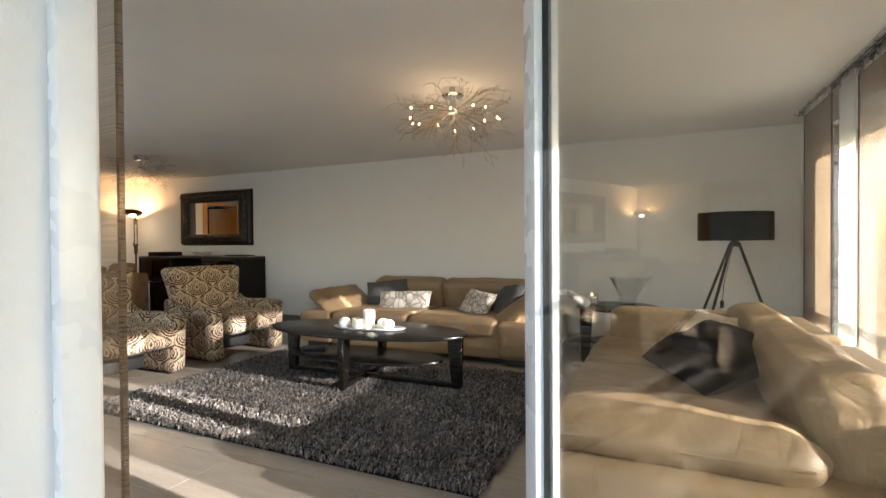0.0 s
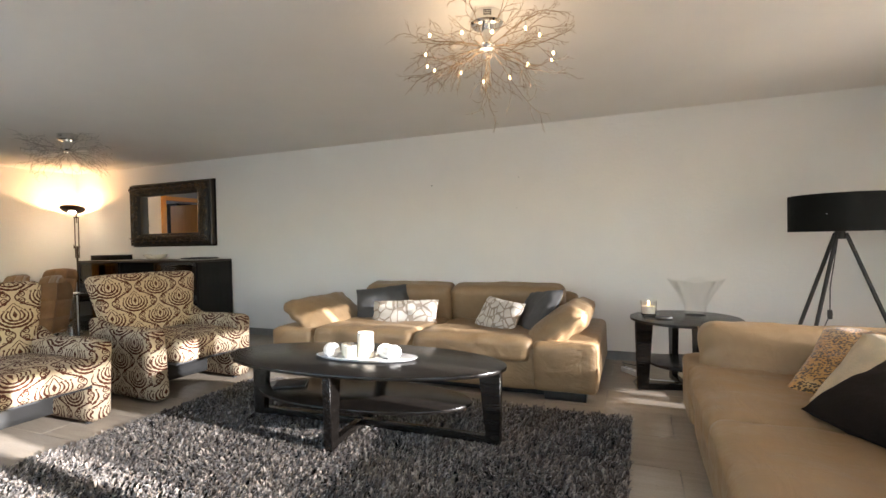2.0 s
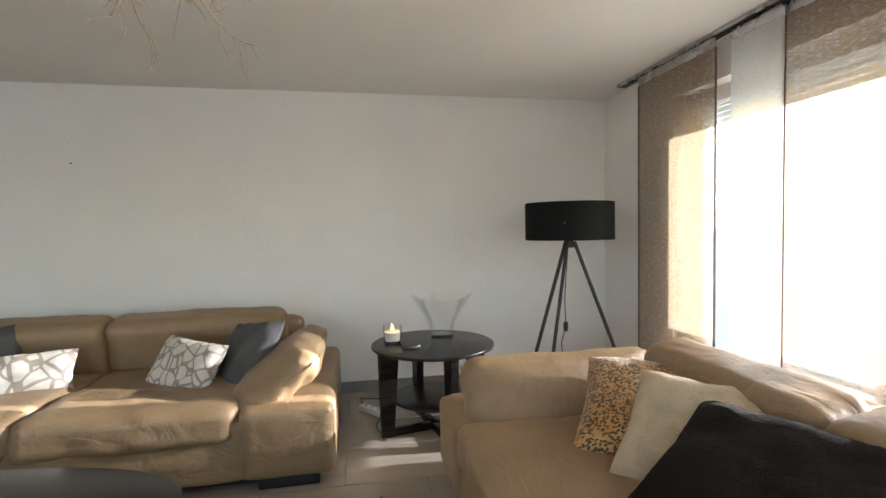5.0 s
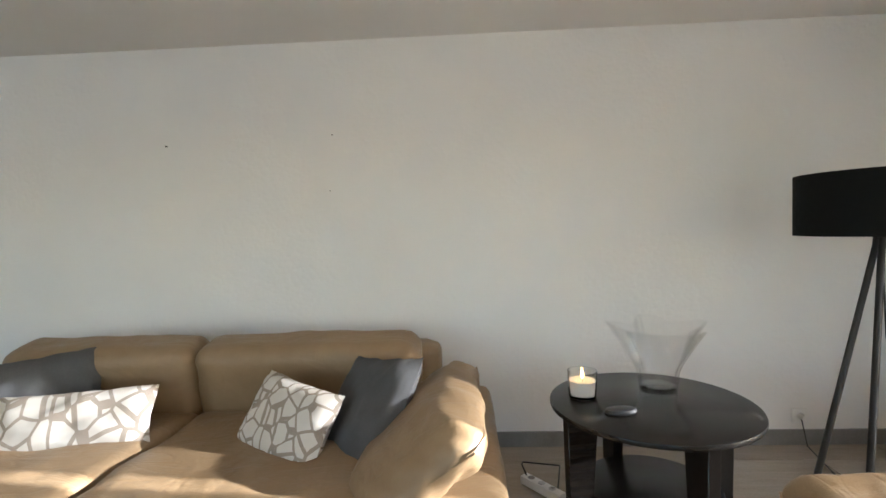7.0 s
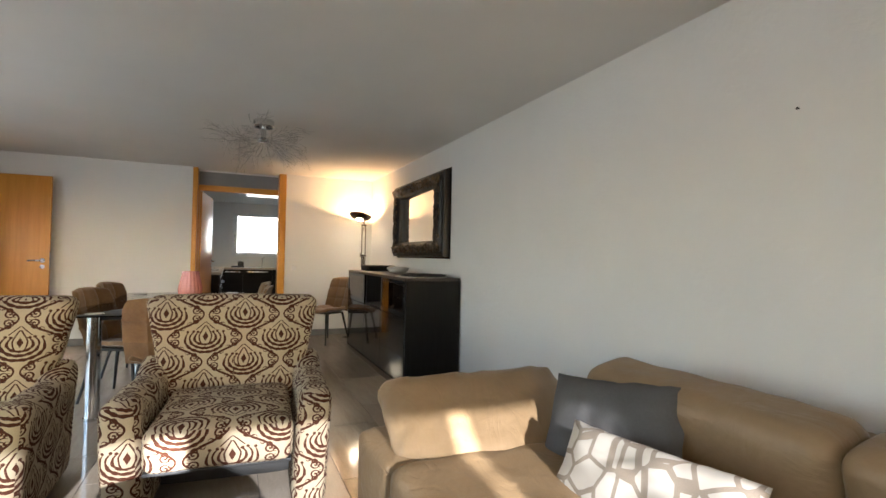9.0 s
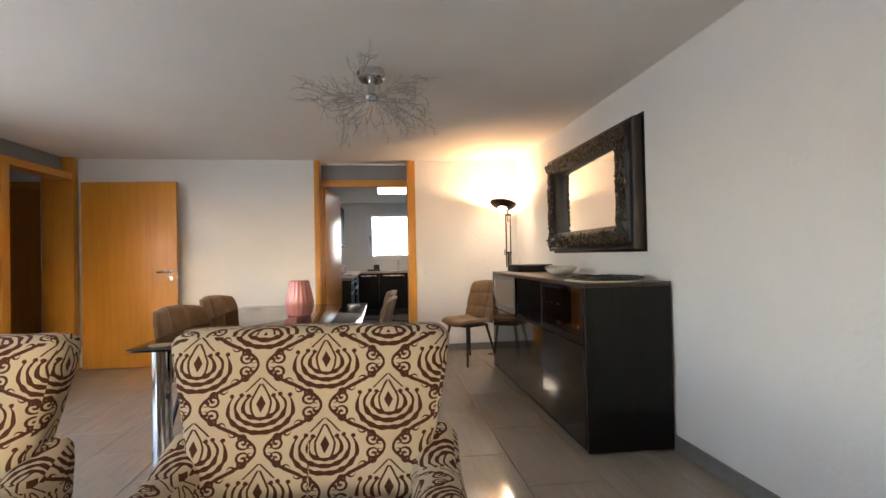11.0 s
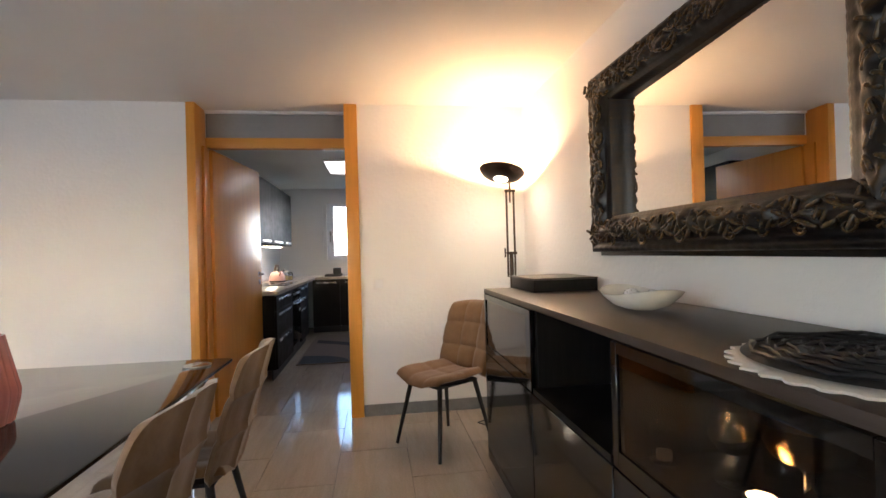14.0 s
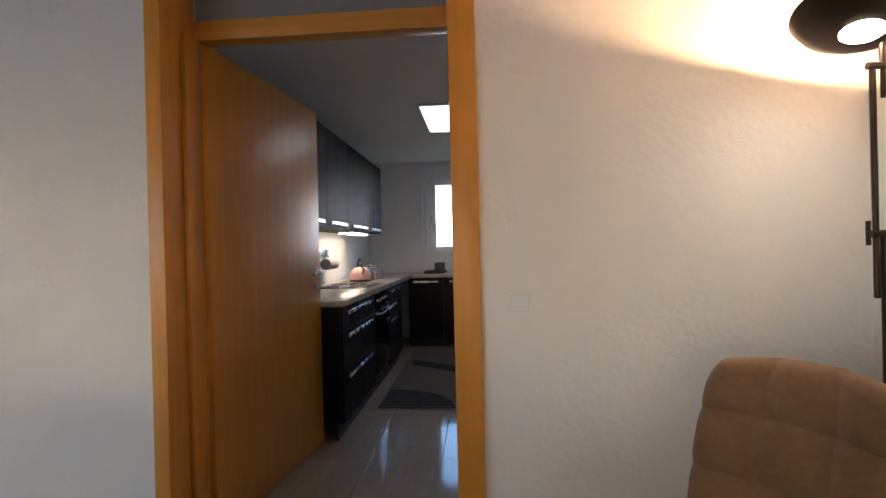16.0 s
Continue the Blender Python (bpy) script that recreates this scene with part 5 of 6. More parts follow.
def wall_bits():
    for x, z, r in ((-2.97, 1.78, 0.006), (-2.0, 1.81, 0.004), (-2.025, 1.494, 0.003)):
        n = thing("nail", "small dark nail in the bare white wall", "nail", pose(x, YN, z, 90))
        part("shaft", cyl(r * 0.5, r * 0.5, 0, 0.012, 8), "black", n)
        part("head", cyl(r, r * 0.8, 0.012, 0.014, 10), "black", n)
    s = thing("socket", "white double wall socket near the floor with a plug", "socket", pose(0.565, YN, 0.165, 90))
    part("plate", box(-0.04, 0.04, -0.04, 0.04, 0, 0.01, 0.003), "white", s)
    part("insert", cyl(0.022, 0.02, 0.01, 0.0125, 20), "porcelain", s)
    part("plug", cyl(0.018, 0.014, 0.0125, 0.05, 16), "white", s)
    c = thing("power_strip", "white power strip with cables on the floor", "power strip", pose(-0.93, 5.62, 0, 0, 0, -50))
    part("body", box(-0.12, 0.12, -0.025, 0.025, 0.0, 0.04, 0.006), "white", c)
    for i in range(3):
        part("outlet", cyl(0.017, 0.017, 0.0405, 0.042, 16, m=Matrix.Translation((-0.07 + i * 0.065, 0, 0))), "steel", c)
    part("cable", tube([(0.12, 0, 0.02), (0.2, 0.02, 0.006), (0.35, 0.2, 0.006), (0.75, 0.72, 0.006), (1.0, 1.1, 0.02), (1.19, 1.28, 0.16)], 0.004, 6), "white", c)
    part("cable", tube([(-0.1, 0, 0.04), (-0.15, 0.02, 0.07), (-0.22, 0.1, 0.03), (-0.1, 0.25, 0.006), (0.2, -0.15, 0.006), (0.4, -0.25, 0.006)], 0.004, 6), "black", c)
    for (y, z, nm, lab) in ((4.955, 0.985, "light_switch", "white light switch beside the kitchen door"),):
        s = thing(nm, lab, "switch", pose(XW, y, z, 90, 0, 90))
        part("plate", box(-0.042, 0.042, -0.042, 0.042, 0, 0.009, 0.003), "white", s)
        part("rocker", box(-0.029, 0.029, -0.029, 0.029, 0.009, 0.013, 0.003), "porcelain", s)
    s = thing("light_switch", "white square switch on the wall near the hall door", "switch", pose(-7.50, YW, 1.32, -90, 0, 0))
    part("plate", box(-0.03, 0.03, -0.04, 0.04, 0, 0.02, 0.003), "white", s)
    part("rocker", box(-0.02, 0.02, -0.03, 0.03, 0.02, 0.023, 0.002), "porcelain", s)
    s = thing("socket", "white switch and socket plate on the wall", "socket", pose(-7.54, YW, 0.925, -90, 0, 0))
    part("plate", box(-0.05, 0.05, -0.11, 0.11, 0, 0.01, 0.003), "white", s)
    part("insert", cyl(0.025, 0.022, 0.01, 0.013, 20, m=Matrix.Translation((0, 0.06, 0))), "porcelain", s)
    part("rocker", box(-0.03, 0.03, -0.09, -0.03, 0.01, 0.014, 0.003), "porcelain", s)


wall_bits()

# ---- dining end ----
def sideboard():
    x0, x1, y0, y1, h = -8.19, -5.89, 5.555, 6.085, 0.992
    s = thing("sideboard", "dark veneer sideboard with black gloss doors and smoked glass", "sideboard", pose(x0, y0, 0))
    L, D = x1 - x0, y1 - y0
    part("end_panel", box(L - 0.03, L, 0.0, D, 0.012, h - 0.026, 0.002, 1), "black_oak", s)
    part("end_panel", box(0.0, 0.03, 0.0, D, 0.012, h - 0.026, 0.002, 1), "black_oak", s)
    part("top", box(0.0, L, -0.002, D, h - 0.0255, h, 0.003), "top_oak", s)
    part("bottom", box(0.031, L - 0.031, 0.03, D, 0.012, 0.05), "black_oak", s)
    part("back", box(0.031, L - 0.031, D - 0.012, D - 0.002, 0.051, h - 0.026), "black_oak", s)
    for i in range(6):
        part("foot", cyl(0.018, 0.018, 0.0, 0.0115, 12, m=Matrix.Translation((0.1 + (i % 3) * (L - 0.2) / 2, 0.08 if i < 3 else D - 0.08, 0))), "black", s)
    cols = [0.0, 0.835, 1.515, L]
    zs = 0.625
    for c in cols[1:-1]:
        part("divider", box(c - 0.014, c + 0.014, 0.024, D - 0.013, 0.051, h - 0.026), "black_oak", s)
    part("shelf", box(0.031, cols[1] - 0.015, 0.03, D - 0.013, zs, zs + 0.02), "black_oak", s)
    part("shelf", box(cols[1] + 0.015, cols[2] - 0.015, 0.0, D - 0.013, zs, zs + 0.022), "black_oak", s)
    part("shelf", box(cols[2] + 0.015, L - 0.031, 0.03, D - 0.013, zs, zs + 0.02), "black_oak", s)
    for k in range(3):
        a, c = cols[k] + 0.003, cols[k + 1] - 0.003
        if k == 2:
            c -= 0.03
        part("lower_door", box(a, c, -0.003, 0.018, 0.02, zs - 0.003, 0.002, 1), "gloss_black", s, "black gloss door")
        if k != 1:
            d = part("glass_door", box(a, a + 0.03, -0.003, 0.017, zs + 0.003, h - 0.03, 0.002, 1), "gloss_black", s, "framed smoked glass door")
            part("stile", box(c - 0.06, c, -0.003, 0.017, zs + 0.003, h - 0.03, 0.002, 1), "gloss_black", d)
            part("rail", box(a + 0.0305, c - 0.0605, -0.0025, 0.0165, zs + 0.003, zs + 0.05), "gloss_black", d)
            part("rail", box(a + 0.0305, c - 0.0605, -0.0025, 0.0165, h - 0.06, h - 0.03), "gloss_black", d)
            g = part("pane", box(a + 0.0305, c - 0.0605, 0.002, 0.006, zs + 0.0505, h - 0.0605), "smoke_cab", d)
    # glasses and dishes on the inner shelves
    def goblet(x, y, z, r, hh, label="wine glass with gilded lines"):
        g = single("goblet", lathe([(r * 0.75, 0), (r * 0.7, 0.003), (0.004, 0.008), (0.004, hh * 0.42), (r * 0.6, hh * 0.5), (r, hh * 0.72), (r * 0.85, hh), (r * 0.83, hh), (r * 0.96, hh * 0.72), (r * 0.55, hh * 0.52), (0.0, hh * 0.47)], 24), "clear", label, "glass", pose(x0 + x, y0 + y, z), "glasses in the sideboard")
        return g
    for x, y, r, hh in ((1.695, 0.21, 0.055, 0.15), (1.80, 0.36, 0.036, 0.15), (2.02, 0.38, 0.04, 0.16)):
        goblet(x, y, zs + 0.0205, r, hh, "clear wine glass behind smoked glass")
    tg = thing("tealight_holder", "clear glass tumbler with a white tealight in the cabinet", "candle holder", pose(x0 + 1.565, y0 + 0.115, zs + 0.0205))
    part("tumbler", lathe([(0.03, 0), (0.036, 0.004), (0.038, 0.10), (0.0355, 0.10), (0.033, 0.012), (0.0, 0.01)], 24), "clear", tg)
    part("tealight", lathe([(0.019, 0.0105), (0.02, 0.03), (0.0, 0.031)], 18), "wax_white", tg)
    gb = thing("gilded_bowl", "footed glass bowl with gilded ribs in the cabinet", "bowl", pose(x0 + 1.86, y0 + 0.25, zs + 0.0205))
    part("foot", lathe([(0.05, 0), (0.05, 0.005), (0.012, 0.012), (0.012, 0.09), (0.02, 0.10), (0.0, 0.101)], 28), "clear", gb)
    part("bowl", lathe([(0.02, 0.1015), (0.07, 0.125), (0.105, 0.20), (0.102, 0.20), (0.067, 0.128), (0.0, 0.106)], 48, flute=None), "gilt", gb, "gilded ribbed bowl")
    pk = thing("cabinet_spot", "small round lit spot lamp inside the cabinet", "lamp", pose(x0 + 1.80, y0 + 0.19, zs + 0.0205))
    part("ring", lathe([(0.036, 0.0), (0.036, 0.018), (0.029, 0.02), (0.029, 0.012), (0.0, 0.012)], 28), "steel", pk)
    part("lens", lathe([(0.0285, 0.0125), (0.0285, 0.017), (0.0, 0.0185)], 24), "puck", pk)
    for i in range(3):
        goblet(0.18 + i * 0.2, 0.14 + 0.1 * (i % 2), zs + 0.0205, 0.036, 0.15, "clear wine glass behind smoked glass")
    single("coupe_bowl", lathe([(0.06, 0), (0.058, 0.006), (0.014, 0.014), (0.014, 0.07), (0.03, 0.085), (0.135, 0.14), (0.14, 0.17), (0.136, 0.17), (0.125, 0.142), (0.0, 0.09)], 40), "clear", "footed clear glass bowl in the sideboard's open niche", "bowl", pose(x0 + 1.22, y0 + 0.30, zs + 0.0225) @ Matrix.Scale(0.72, 4))
    single("crumpled_paper", pad(0.16, 0.14, 0.13, 0.45, 10, 0, 0.03, 12), "blue_cloth", "crumpled pale blue paper in the niche", "paper", pose(x0 + 1.33, y0 + 0.27, zs + 0.026, 0, 0, 20))
    # things on top
    b = thing("box_tray", "flat dark brown wooden box on the sideboard", "box", pose(-7.99, 5.89, h, 0, 0, 0))
    part("body", box(-0.2, 0.2, -0.17, 0.17, 0.0, 0.062, 0.003), "black_oak", b)
    part("lid", box(-0.202, 0.202, -0.172, 0.172, 0.0625, 0.071, 0.002), "top_oak", b, "brown wooden lid")
    bb = lathe([(0.06, 0.0), (0.075, 0.002), (0.13, 0.028), (0.17, 0.075), (0.185, 0.105), (0.178, 0.106), (0.16, 0.076), (0.12, 0.034), (0.0, 0.012)], 48)
    for v in bb.verts:
        k = v.co.z / 0.106
        v.co.x *= 1.0 + 0.12 * k
        v.co.z += 0.02 * k * math.cos(math.atan2(v.co.y, v.co.x) * 2 + 0.5)
    bb.transform(Matrix.Diagonal((0.80, 0.60, 0.62, 1)))
    bw = single("glass_bowl", bb, "frost", "milky white glass dish with two balls in it", "bowl", pose(-7.03, 5.85, h, 0, 0, 12))
    for dx, dy in ((-0.055, 0.0), (0.045, 0.02)):
        bl = thing("decorative_ball", "white ball dotted with dark specks in the dish", "ball", pose(-7.03 + dx, 5.85 + dy, h + 0.040) @ Matrix.Scale(0.72, 4))
        bm = bmesh.new()
        bmesh.ops.create_uvsphere(bm, u_segments=20, v_segments=14, radius=0.042)
        part("ball", smooth(bm), "porcelain", bl)
        dots = None
        for i in range(46):
            z = 1 - 2 * (i + 0.5) / 46
            a = i * 2.39996
            r = math.sqrt(1 - z * z)
            dots = lathe([(0.0, 0.0), (0.003, 0.0), (0.003, 0.001), (0, 0.0015)], 6, dots, look((r * math.cos(a) * 0.0418, r * math.sin(a) * 0.0418, z * 0.0418), (0, 0, 0)))
        part("speckle", dots, "bronze", bl)
    pm = thing("placemat", "round black wickered placemat on the sideboard", "placemat", pose(-6.16, 5.82, h + 0.0055))
    mat_b = lathe([(0.0, 0.0), (0.20, 0.0), (0.235, 0.006), (0.20, 0.014), (0.0, 0.015)], 48)
    part("base", mat_b, "black", pm)
    for k in range(9):
        pts = []
        for i in range(40):
            a = 2 * math.pi * i / 40
            r = 0.04 + 0.022 * k + 0.007 * math.sin(a * (7 + k) + k)
            pts.append((r * math.cos(a), r * math.sin(a), 0.016 + 0.003 * math.sin(a * 9 + k * 2)))
        part("strand", tube(pts + [pts[0]], 0.004, 5), "black", pm)
    pl = thing("doily", "scalloped white doily under the placemat", "doily", pose(-6.16, 5.80, h))
    n = 120
    out = [(0.240 + 0.005 * math.sin(2 * math.pi * i / n * 31) + 0.004 * math.sin(i * 1.7)) for i in range(n)]
    part("cloth", slab([(r * math.cos(2 * math.pi * i / n), r * math.sin(2 * math.pi * i / n)) for i, r in enumerate(out)], 0.0, 0.005, 0.001), "paper", pl)


sideboard()


def ornate_mirror():
    """A deep frame: carved band, inner fillet, plain hollow and a beaded back edge; mitred sides."""
    x0, x1, z0, z1 = -7.80, -6.15, 1.17, 2.08
    m = thing("mirror", "large mirror in a carved black and bronze frame", "mirror", pose((x0 + x1) / 2, YN, (z0 + z1) / 2))
    hw, hh = (x1 - x0) / 2, (z1 - z0) / 2
    part("back_board", box(-hw, hw, -0.012, -0.002, -hh, hh, 0.002), "black_wood", m)
    iw, ih = hw - 0.275, hh - 0.19
    part("glass", box(-iw - 0.01, iw + 0.01, -0.003, 0.003, -ih - 0.01, ih + 0.01), "mirror", m, "clear silvered mirror glass", pose(0, -0.042, 0, 0, 0, -2.4))

    def side(length_o, length_i, band, turn, off):
        """One mitred side, seen from the room: s along, t from the outer to the inner edge."""
        ns, nt = int(length_o / 0.009), 30
        b = bmesh.new()
        rows = []
        for j in range(nt + 1):
            t = j / nt
            half = length_o + (length_i - length_o) * t
            row = []
            for i in range(ns + 1):
                s = (i / ns * 2 - 1)
                x = s * half
                # carved height
                if t < 0.20:
                    h = 0.030 + 0.012 * math.sin(t / 0.2 * math.pi) + 0.004 * abs(math.sin(x * 60))
                elif t < 0.30:
                    h = 0.034
                elif t < 0.86:
                    k = (t - 0.30) / 0.56
                    swell = math.sin(k * math.pi) ** 0.6
                    q = Vector((x * 17, k * 3.4, 1.7 + off))
                    curl = noise.noise(q + Vector((noise.noise(q * 0.9) * 1.6, noise.noise(q * 0.9 + Vector((9, 3, 1))) * 1.6, 0)))
                    leaf = abs(math.sin(x * 34 + math.sin(k * 5.2 + x * 11) * 1.9))
                    rose = 0.5 + 0.5 * math.cos(x * 14.5)
                    ring = math.sin(math.hypot((x * 14.5 / 2 / math.pi % 1 - 0.5) * 2.2, k - 0.5) * 21)
                    h = 0.044 + swell * (0.030 + 0.016 * curl + 0.011 * leaf * (1 - rose) + 0.009 * ring * rose)
                else:
                    h = 0.052 - 0.012 * (t - 0.86) / 0.14 + 0.004 * abs(math.sin(x * 110))
                if j == nt:
                    h = 0.021
                if j < nt:
                    h += 0.032
                row.append(b.verts.new((x, -h, -(t - 0.0) * band)))
            rows.append(row)
        edge = [b.verts.new((v.co.x, -0.010, v.co.z)) for v in rows[0]]
        rows.insert(0, edge)
        for p, q in zip(rows, rows[1:]):
            for i in range(ns):
                b.faces.new((p[i], q[i], q[i + 1], p[i + 1]))
        bmesh.ops.recalc_face_normals(b, faces=b.faces[:])
        smooth(b)
        me = mesh_of(b, "carved_side", "ornate", 0)
        o = new("carved_side", me)
        o.parent = m
        o.matrix_local = turn
        # carved scrolls and leaves that stand proud of the band
        n = int(length_o * 2 / 0.043)
        for i in range(n):
            cx = ((i + 0.5) / n * 2 - 1) * (length_o - 0.055)
            flip = 1 if i % 2 else -1
            zc = -band * (0.52 + 0.20 * math.sin(i * 2.1 + off))
            pts = []
            for k in range(17):
                a = k * 0.50
                r = (0.019 + 0.014 * abs(math.sin(i * 2.7 + off))) * (1 - k / 19)
                pts.append((cx + r * math.cos(a) * 1.15, -0.0965 - 0.008 * math.sin(k / 16 * math.pi), zc + flip * r * math.sin(a)))
            sc = part("scroll", tube(pts, 0.0058, 6, None, 0.3), "gilt_worn", m, m=turn)
            for q in range(3):
                lx = cx + 0.03 * (q - 1)
                lf = pad(0.042, 0.012, 0.014, 0.48, 5, 0, 0.001, i + q)
                part("leaf", lf, "gilt_worn", m, m=turn @ pose(lx, -0.098, -band * (0.36 + 0.36 * (((i * 5 + q * 3) % 7) / 6)), 90, 0, 0) @ Matrix.Rotation(0.7 * (q - 1) * flip + 0.4, 4, 'Z'))
        return o
    side(hw - 0.02, iw, 0.17, Matrix.Translation((0, 0, hh - 0.02)), 0)
    side(hw - 0.02, iw, 0.17, Matrix.Translation((0, 0, -hh + 0.02)) @ Matrix.Rotation(math.pi, 4, 'Y'), 3)
    side(hh - 0.02, ih, 0.255, Matrix.Translation((hw - 0.02, 0, 0)) @ Matrix.Rotation(math.pi / 2, 4, 'Y'), 5)
    side(hh - 0.02, ih, 0.255, Matrix.Translation((-hw + 0.02, 0, 0)) @ Matrix.Rotation(-math.pi / 2, 4, 'Y'), 8)


ornate_mirror()


def torchiere():
    l = thing("torchiere", "bronze uplight floor lamp with a lit glass bowl", "floor lamp", pose(-8.785, 5.895, 0))
    part("base", lathe([(0.0, 0.0), (0.135, 0.0), (0.14, 0.012), (0.12, 0.024), (0.02, 0.03), (0.0, 0.032)], 36), "bronze", l)
    part("lower_pole", cyl(0.014, 0.014, 0.03, 1.19, 14), "bronze", l)
    c = part("clamp", tube([(0, -0.035, 1.19), (0, 0.04, 1.19)], 0.011, 8), "bronze", l)
    part("knob", cyl(0.006, 0.006, 1.16, 1.225, 8, m=Matrix.Translation((0, -0.045, 0))), "bronze", c)
    for s in (-1, 1):
        part("rod", cyl(0.0075, 0.0075, 1.02, 1.635, 10, m=Matrix.Translation((0, s * 0.026, 0))), "bronze", l)
    part("head_bar", tube([(0, -0.038, 1.635), (0, 0.038, 1.635)], 0.010, 8), "bronze", l)
    part("stub", cyl(0.006, 0.006, 1.55, 1.63, 8), "bronze", l)
    part("neck", cyl(0.008, 0.008, 1.635, 1.70, 10), "bronze", l)
    hd = pose(0.025, -0.065, 1.745, -12, -12, 0) @ Matrix.Scale(1.18, 4)
    part("shade", lathe([(0.045, -0.028), (0.08, -0.024), (0.115, -0.005), (0.135, 0.022), (0.131, 0.024), (0.108, 0.0), (0.075, -0.017), (0.045, -0.022)], 40), "bronze", l, m=hd)
    part("glass_bowl", lathe([(0.0, -0.036), (0.03, -0.034), (0.0445, -0.026), (0.044, -0.022), (0.0, -0.024)], 28), "halogen", l, "glowing frosted glass", m=hd)
    part("burner", cyl(0.012, 0.012, -0.021, -0.010, 12), "halogen", l, m=hd)
    part("cable", tube([(-0.02, -0.1, 0.02), (-0.05, -0.2, 0.005), (0.0, -0.28, 0.005), (0.08, -0.22, 0.005), (0.05, -0.12, 0.03), (0.12, 0.05, 0.005)], 0.0035, 6), "black", l)
    point_light("torchiere_burner", pose(-8.785, 5.895, 0) @ hd @ Vector((0, 0, 0.008)), 3.9, WARM, 0.014)


torchiere()


def dining_table():
    t = thing("dining_table", "dining table with black glass top and chrome legs", "table", pose(-6.81, 3.70, 0))
    hx, hy, h = 1.05, 0.56, 0.738
    o = []
    for sx, sy in ((1, 1), (-1, 1), (-1, -1), (1, -1)):
        for k in range(5):
            a = {(1, 1): 0, (-1, 1): 90, (-1, -1): 180, (1, -1): 270}[(sx, sy)] + k * 22.5
            o.append((sx * (hx - 0.04) + 0.04 * math.cos(radians(a)), sy * (hy - 0.04) + 0.04 * math.sin(radians(a))))
    part("tabletop", slab(o, h - 0.012, h, 0.003), "gloss_black", t, "polished black glass top")
    part("apron", box(-hx + 0.16, hx - 0.16, -hy + 0.14, hy - 0.14, h - 0.05, h - 0.0125, 0.004), "black", t)
    for sx in (-1, 1):
        for sy in (-1, 1):
            at = Matrix.Translation((sx * (hx - 0.135), sy * (hy - 0.12), 0))
            lg = part("leg", cyl(0.046, 0.046, 0.0, h - 0.0125, 32, m=at), "chrome", t)
            part("disc", cyl(0.058, 0.058, h + 0.0002, h + 0.0022, 36, m=at), "steel", lg, "steel disc set on the glass")
            part("foot_ring", cyl(0.052, 0.052, 0.0005, 0.02, 28, m=at), "chrome", lg)
    v = lathe([(0.082, 0.0), (0.088, 0.004), (0.102, 0.07), (0.104, 0.10), (0.075, 0.235), (0.070, 0.262), (0.064, 0.262), (0.070, 0.23), (0.09, 0.10), (0.07, 0.015), (0.0, 0.012)], 144, flute=(18, 0.028))
    single("vase", v, "pink", "ribbed pink ceramic vase on the glass table", "vase", pose(-7.03, 3.77, h))


dining_table()


def dining_chair(m, label):
    """A suede shell chair on four splayed black legs; it faces +y, its middle at the origin."""
    c = thing("dining_chair", label, "chair", m, "suede dining chairs")
    n = 36
    # the seat: quilted, rounded at the front
    def shell(fn, th):
        b = bmesh.new()
        g = {}
        for side in (0, 1):
            for i in range(n + 1):
                for j in range(n + 1):
                    p, nr = fn(i / n * 2 - 1, j / n)
                    e = max(abs(i / n * 2 - 1), abs(j / n * 2 - 1))
                    thick = th * (1 - e ** 8) ** 0.5 if e < 1 else 0
                    if side and e >= 0.9999:
                        g[side, i, j] = g[0, i, j]
                        continue
                    q = Vector(p) + Vector(nr) * (thick if side == 0 else -th * 0.35 * (1 - e ** 8) ** 0.5)
                    g[side, i, j] = b.verts.new(q)
        for side in (0, 1):
            for i in range(n):
                for j in range(n):
                    f = [g[side, i, j], g[side, i + 1, j], g[side, i + 1, j + 1], g[side, i, j + 1]]
                    b.faces.new(f if side == 0 else list(reversed(f)))
        bmesh.ops.recalc_face_normals(b, faces=b.faces[:])
        return smooth(b)

    def quilt(u, v, nu, nv):
        a = abs(math.sin(u * math.pi * nu / 2 + (math.pi / 2 if nu % 2 == 0 else 0))) if nu else 1
        return 0.010 * (min(1, abs(math.cos(u * math.pi * nu / 2)) * 1.6) ** 0.7 + min(1, abs(math.sin(v * math.pi * nv)) * 1.6) ** 0.7) - 0.020

    def seat(u, v):
        w = 0.235 * (1 - 0.16 * (1 - v) ** 2) * (1 - 0.10 * max(0, v - 0.75) / 0.25)
        y = -0.20 + 0.44 * v
        z = 0.435 + 0.012 * math.cos(u * 2.4) * -1 + 0.02 * u * u - 0.03 * max(0, v - 0.8) ** 2 * 10 + quilt(u, v, 3, 2) * 0.6
        return (u * w, y - 0.02 * u * u * v, z), (0, 0, 1)

    def back(u, v):
        w = (0.222 + 0.012 * math.sin(v * math.pi)) * (1 - 0.14 * max(0, v - 0.8) ** 2 / 0.04)
        y = -0.185 - 0.135 * v + 0.05 * u * u
        z = 0.425 + 0.455 * v - 0.02 * u * u * max(0, v - 0.5) * 2
        return (u * w, y + quilt(u, v, 3, 3), z), (0, 0.96, 0.27)

    part("seat", shell(seat, 0.035), "suede", c)
    part("backrest", shell(back, 0.03), "suede", c)
    part("seat_frame", box(-0.15, 0.15, -0.15, 0.17, 0.395, 0.412, 0.004), "black", c)
    for x in (-1, 1):
        for y in (-1, 1):
            part("leg", tube([(x * 0.14, y * 0.14 + 0.01, 0.41), (x * 0.215, y * 0.215 + 0.01, 0.0)], 0.0155, 12, None, 0.62), "black", c)
    return c


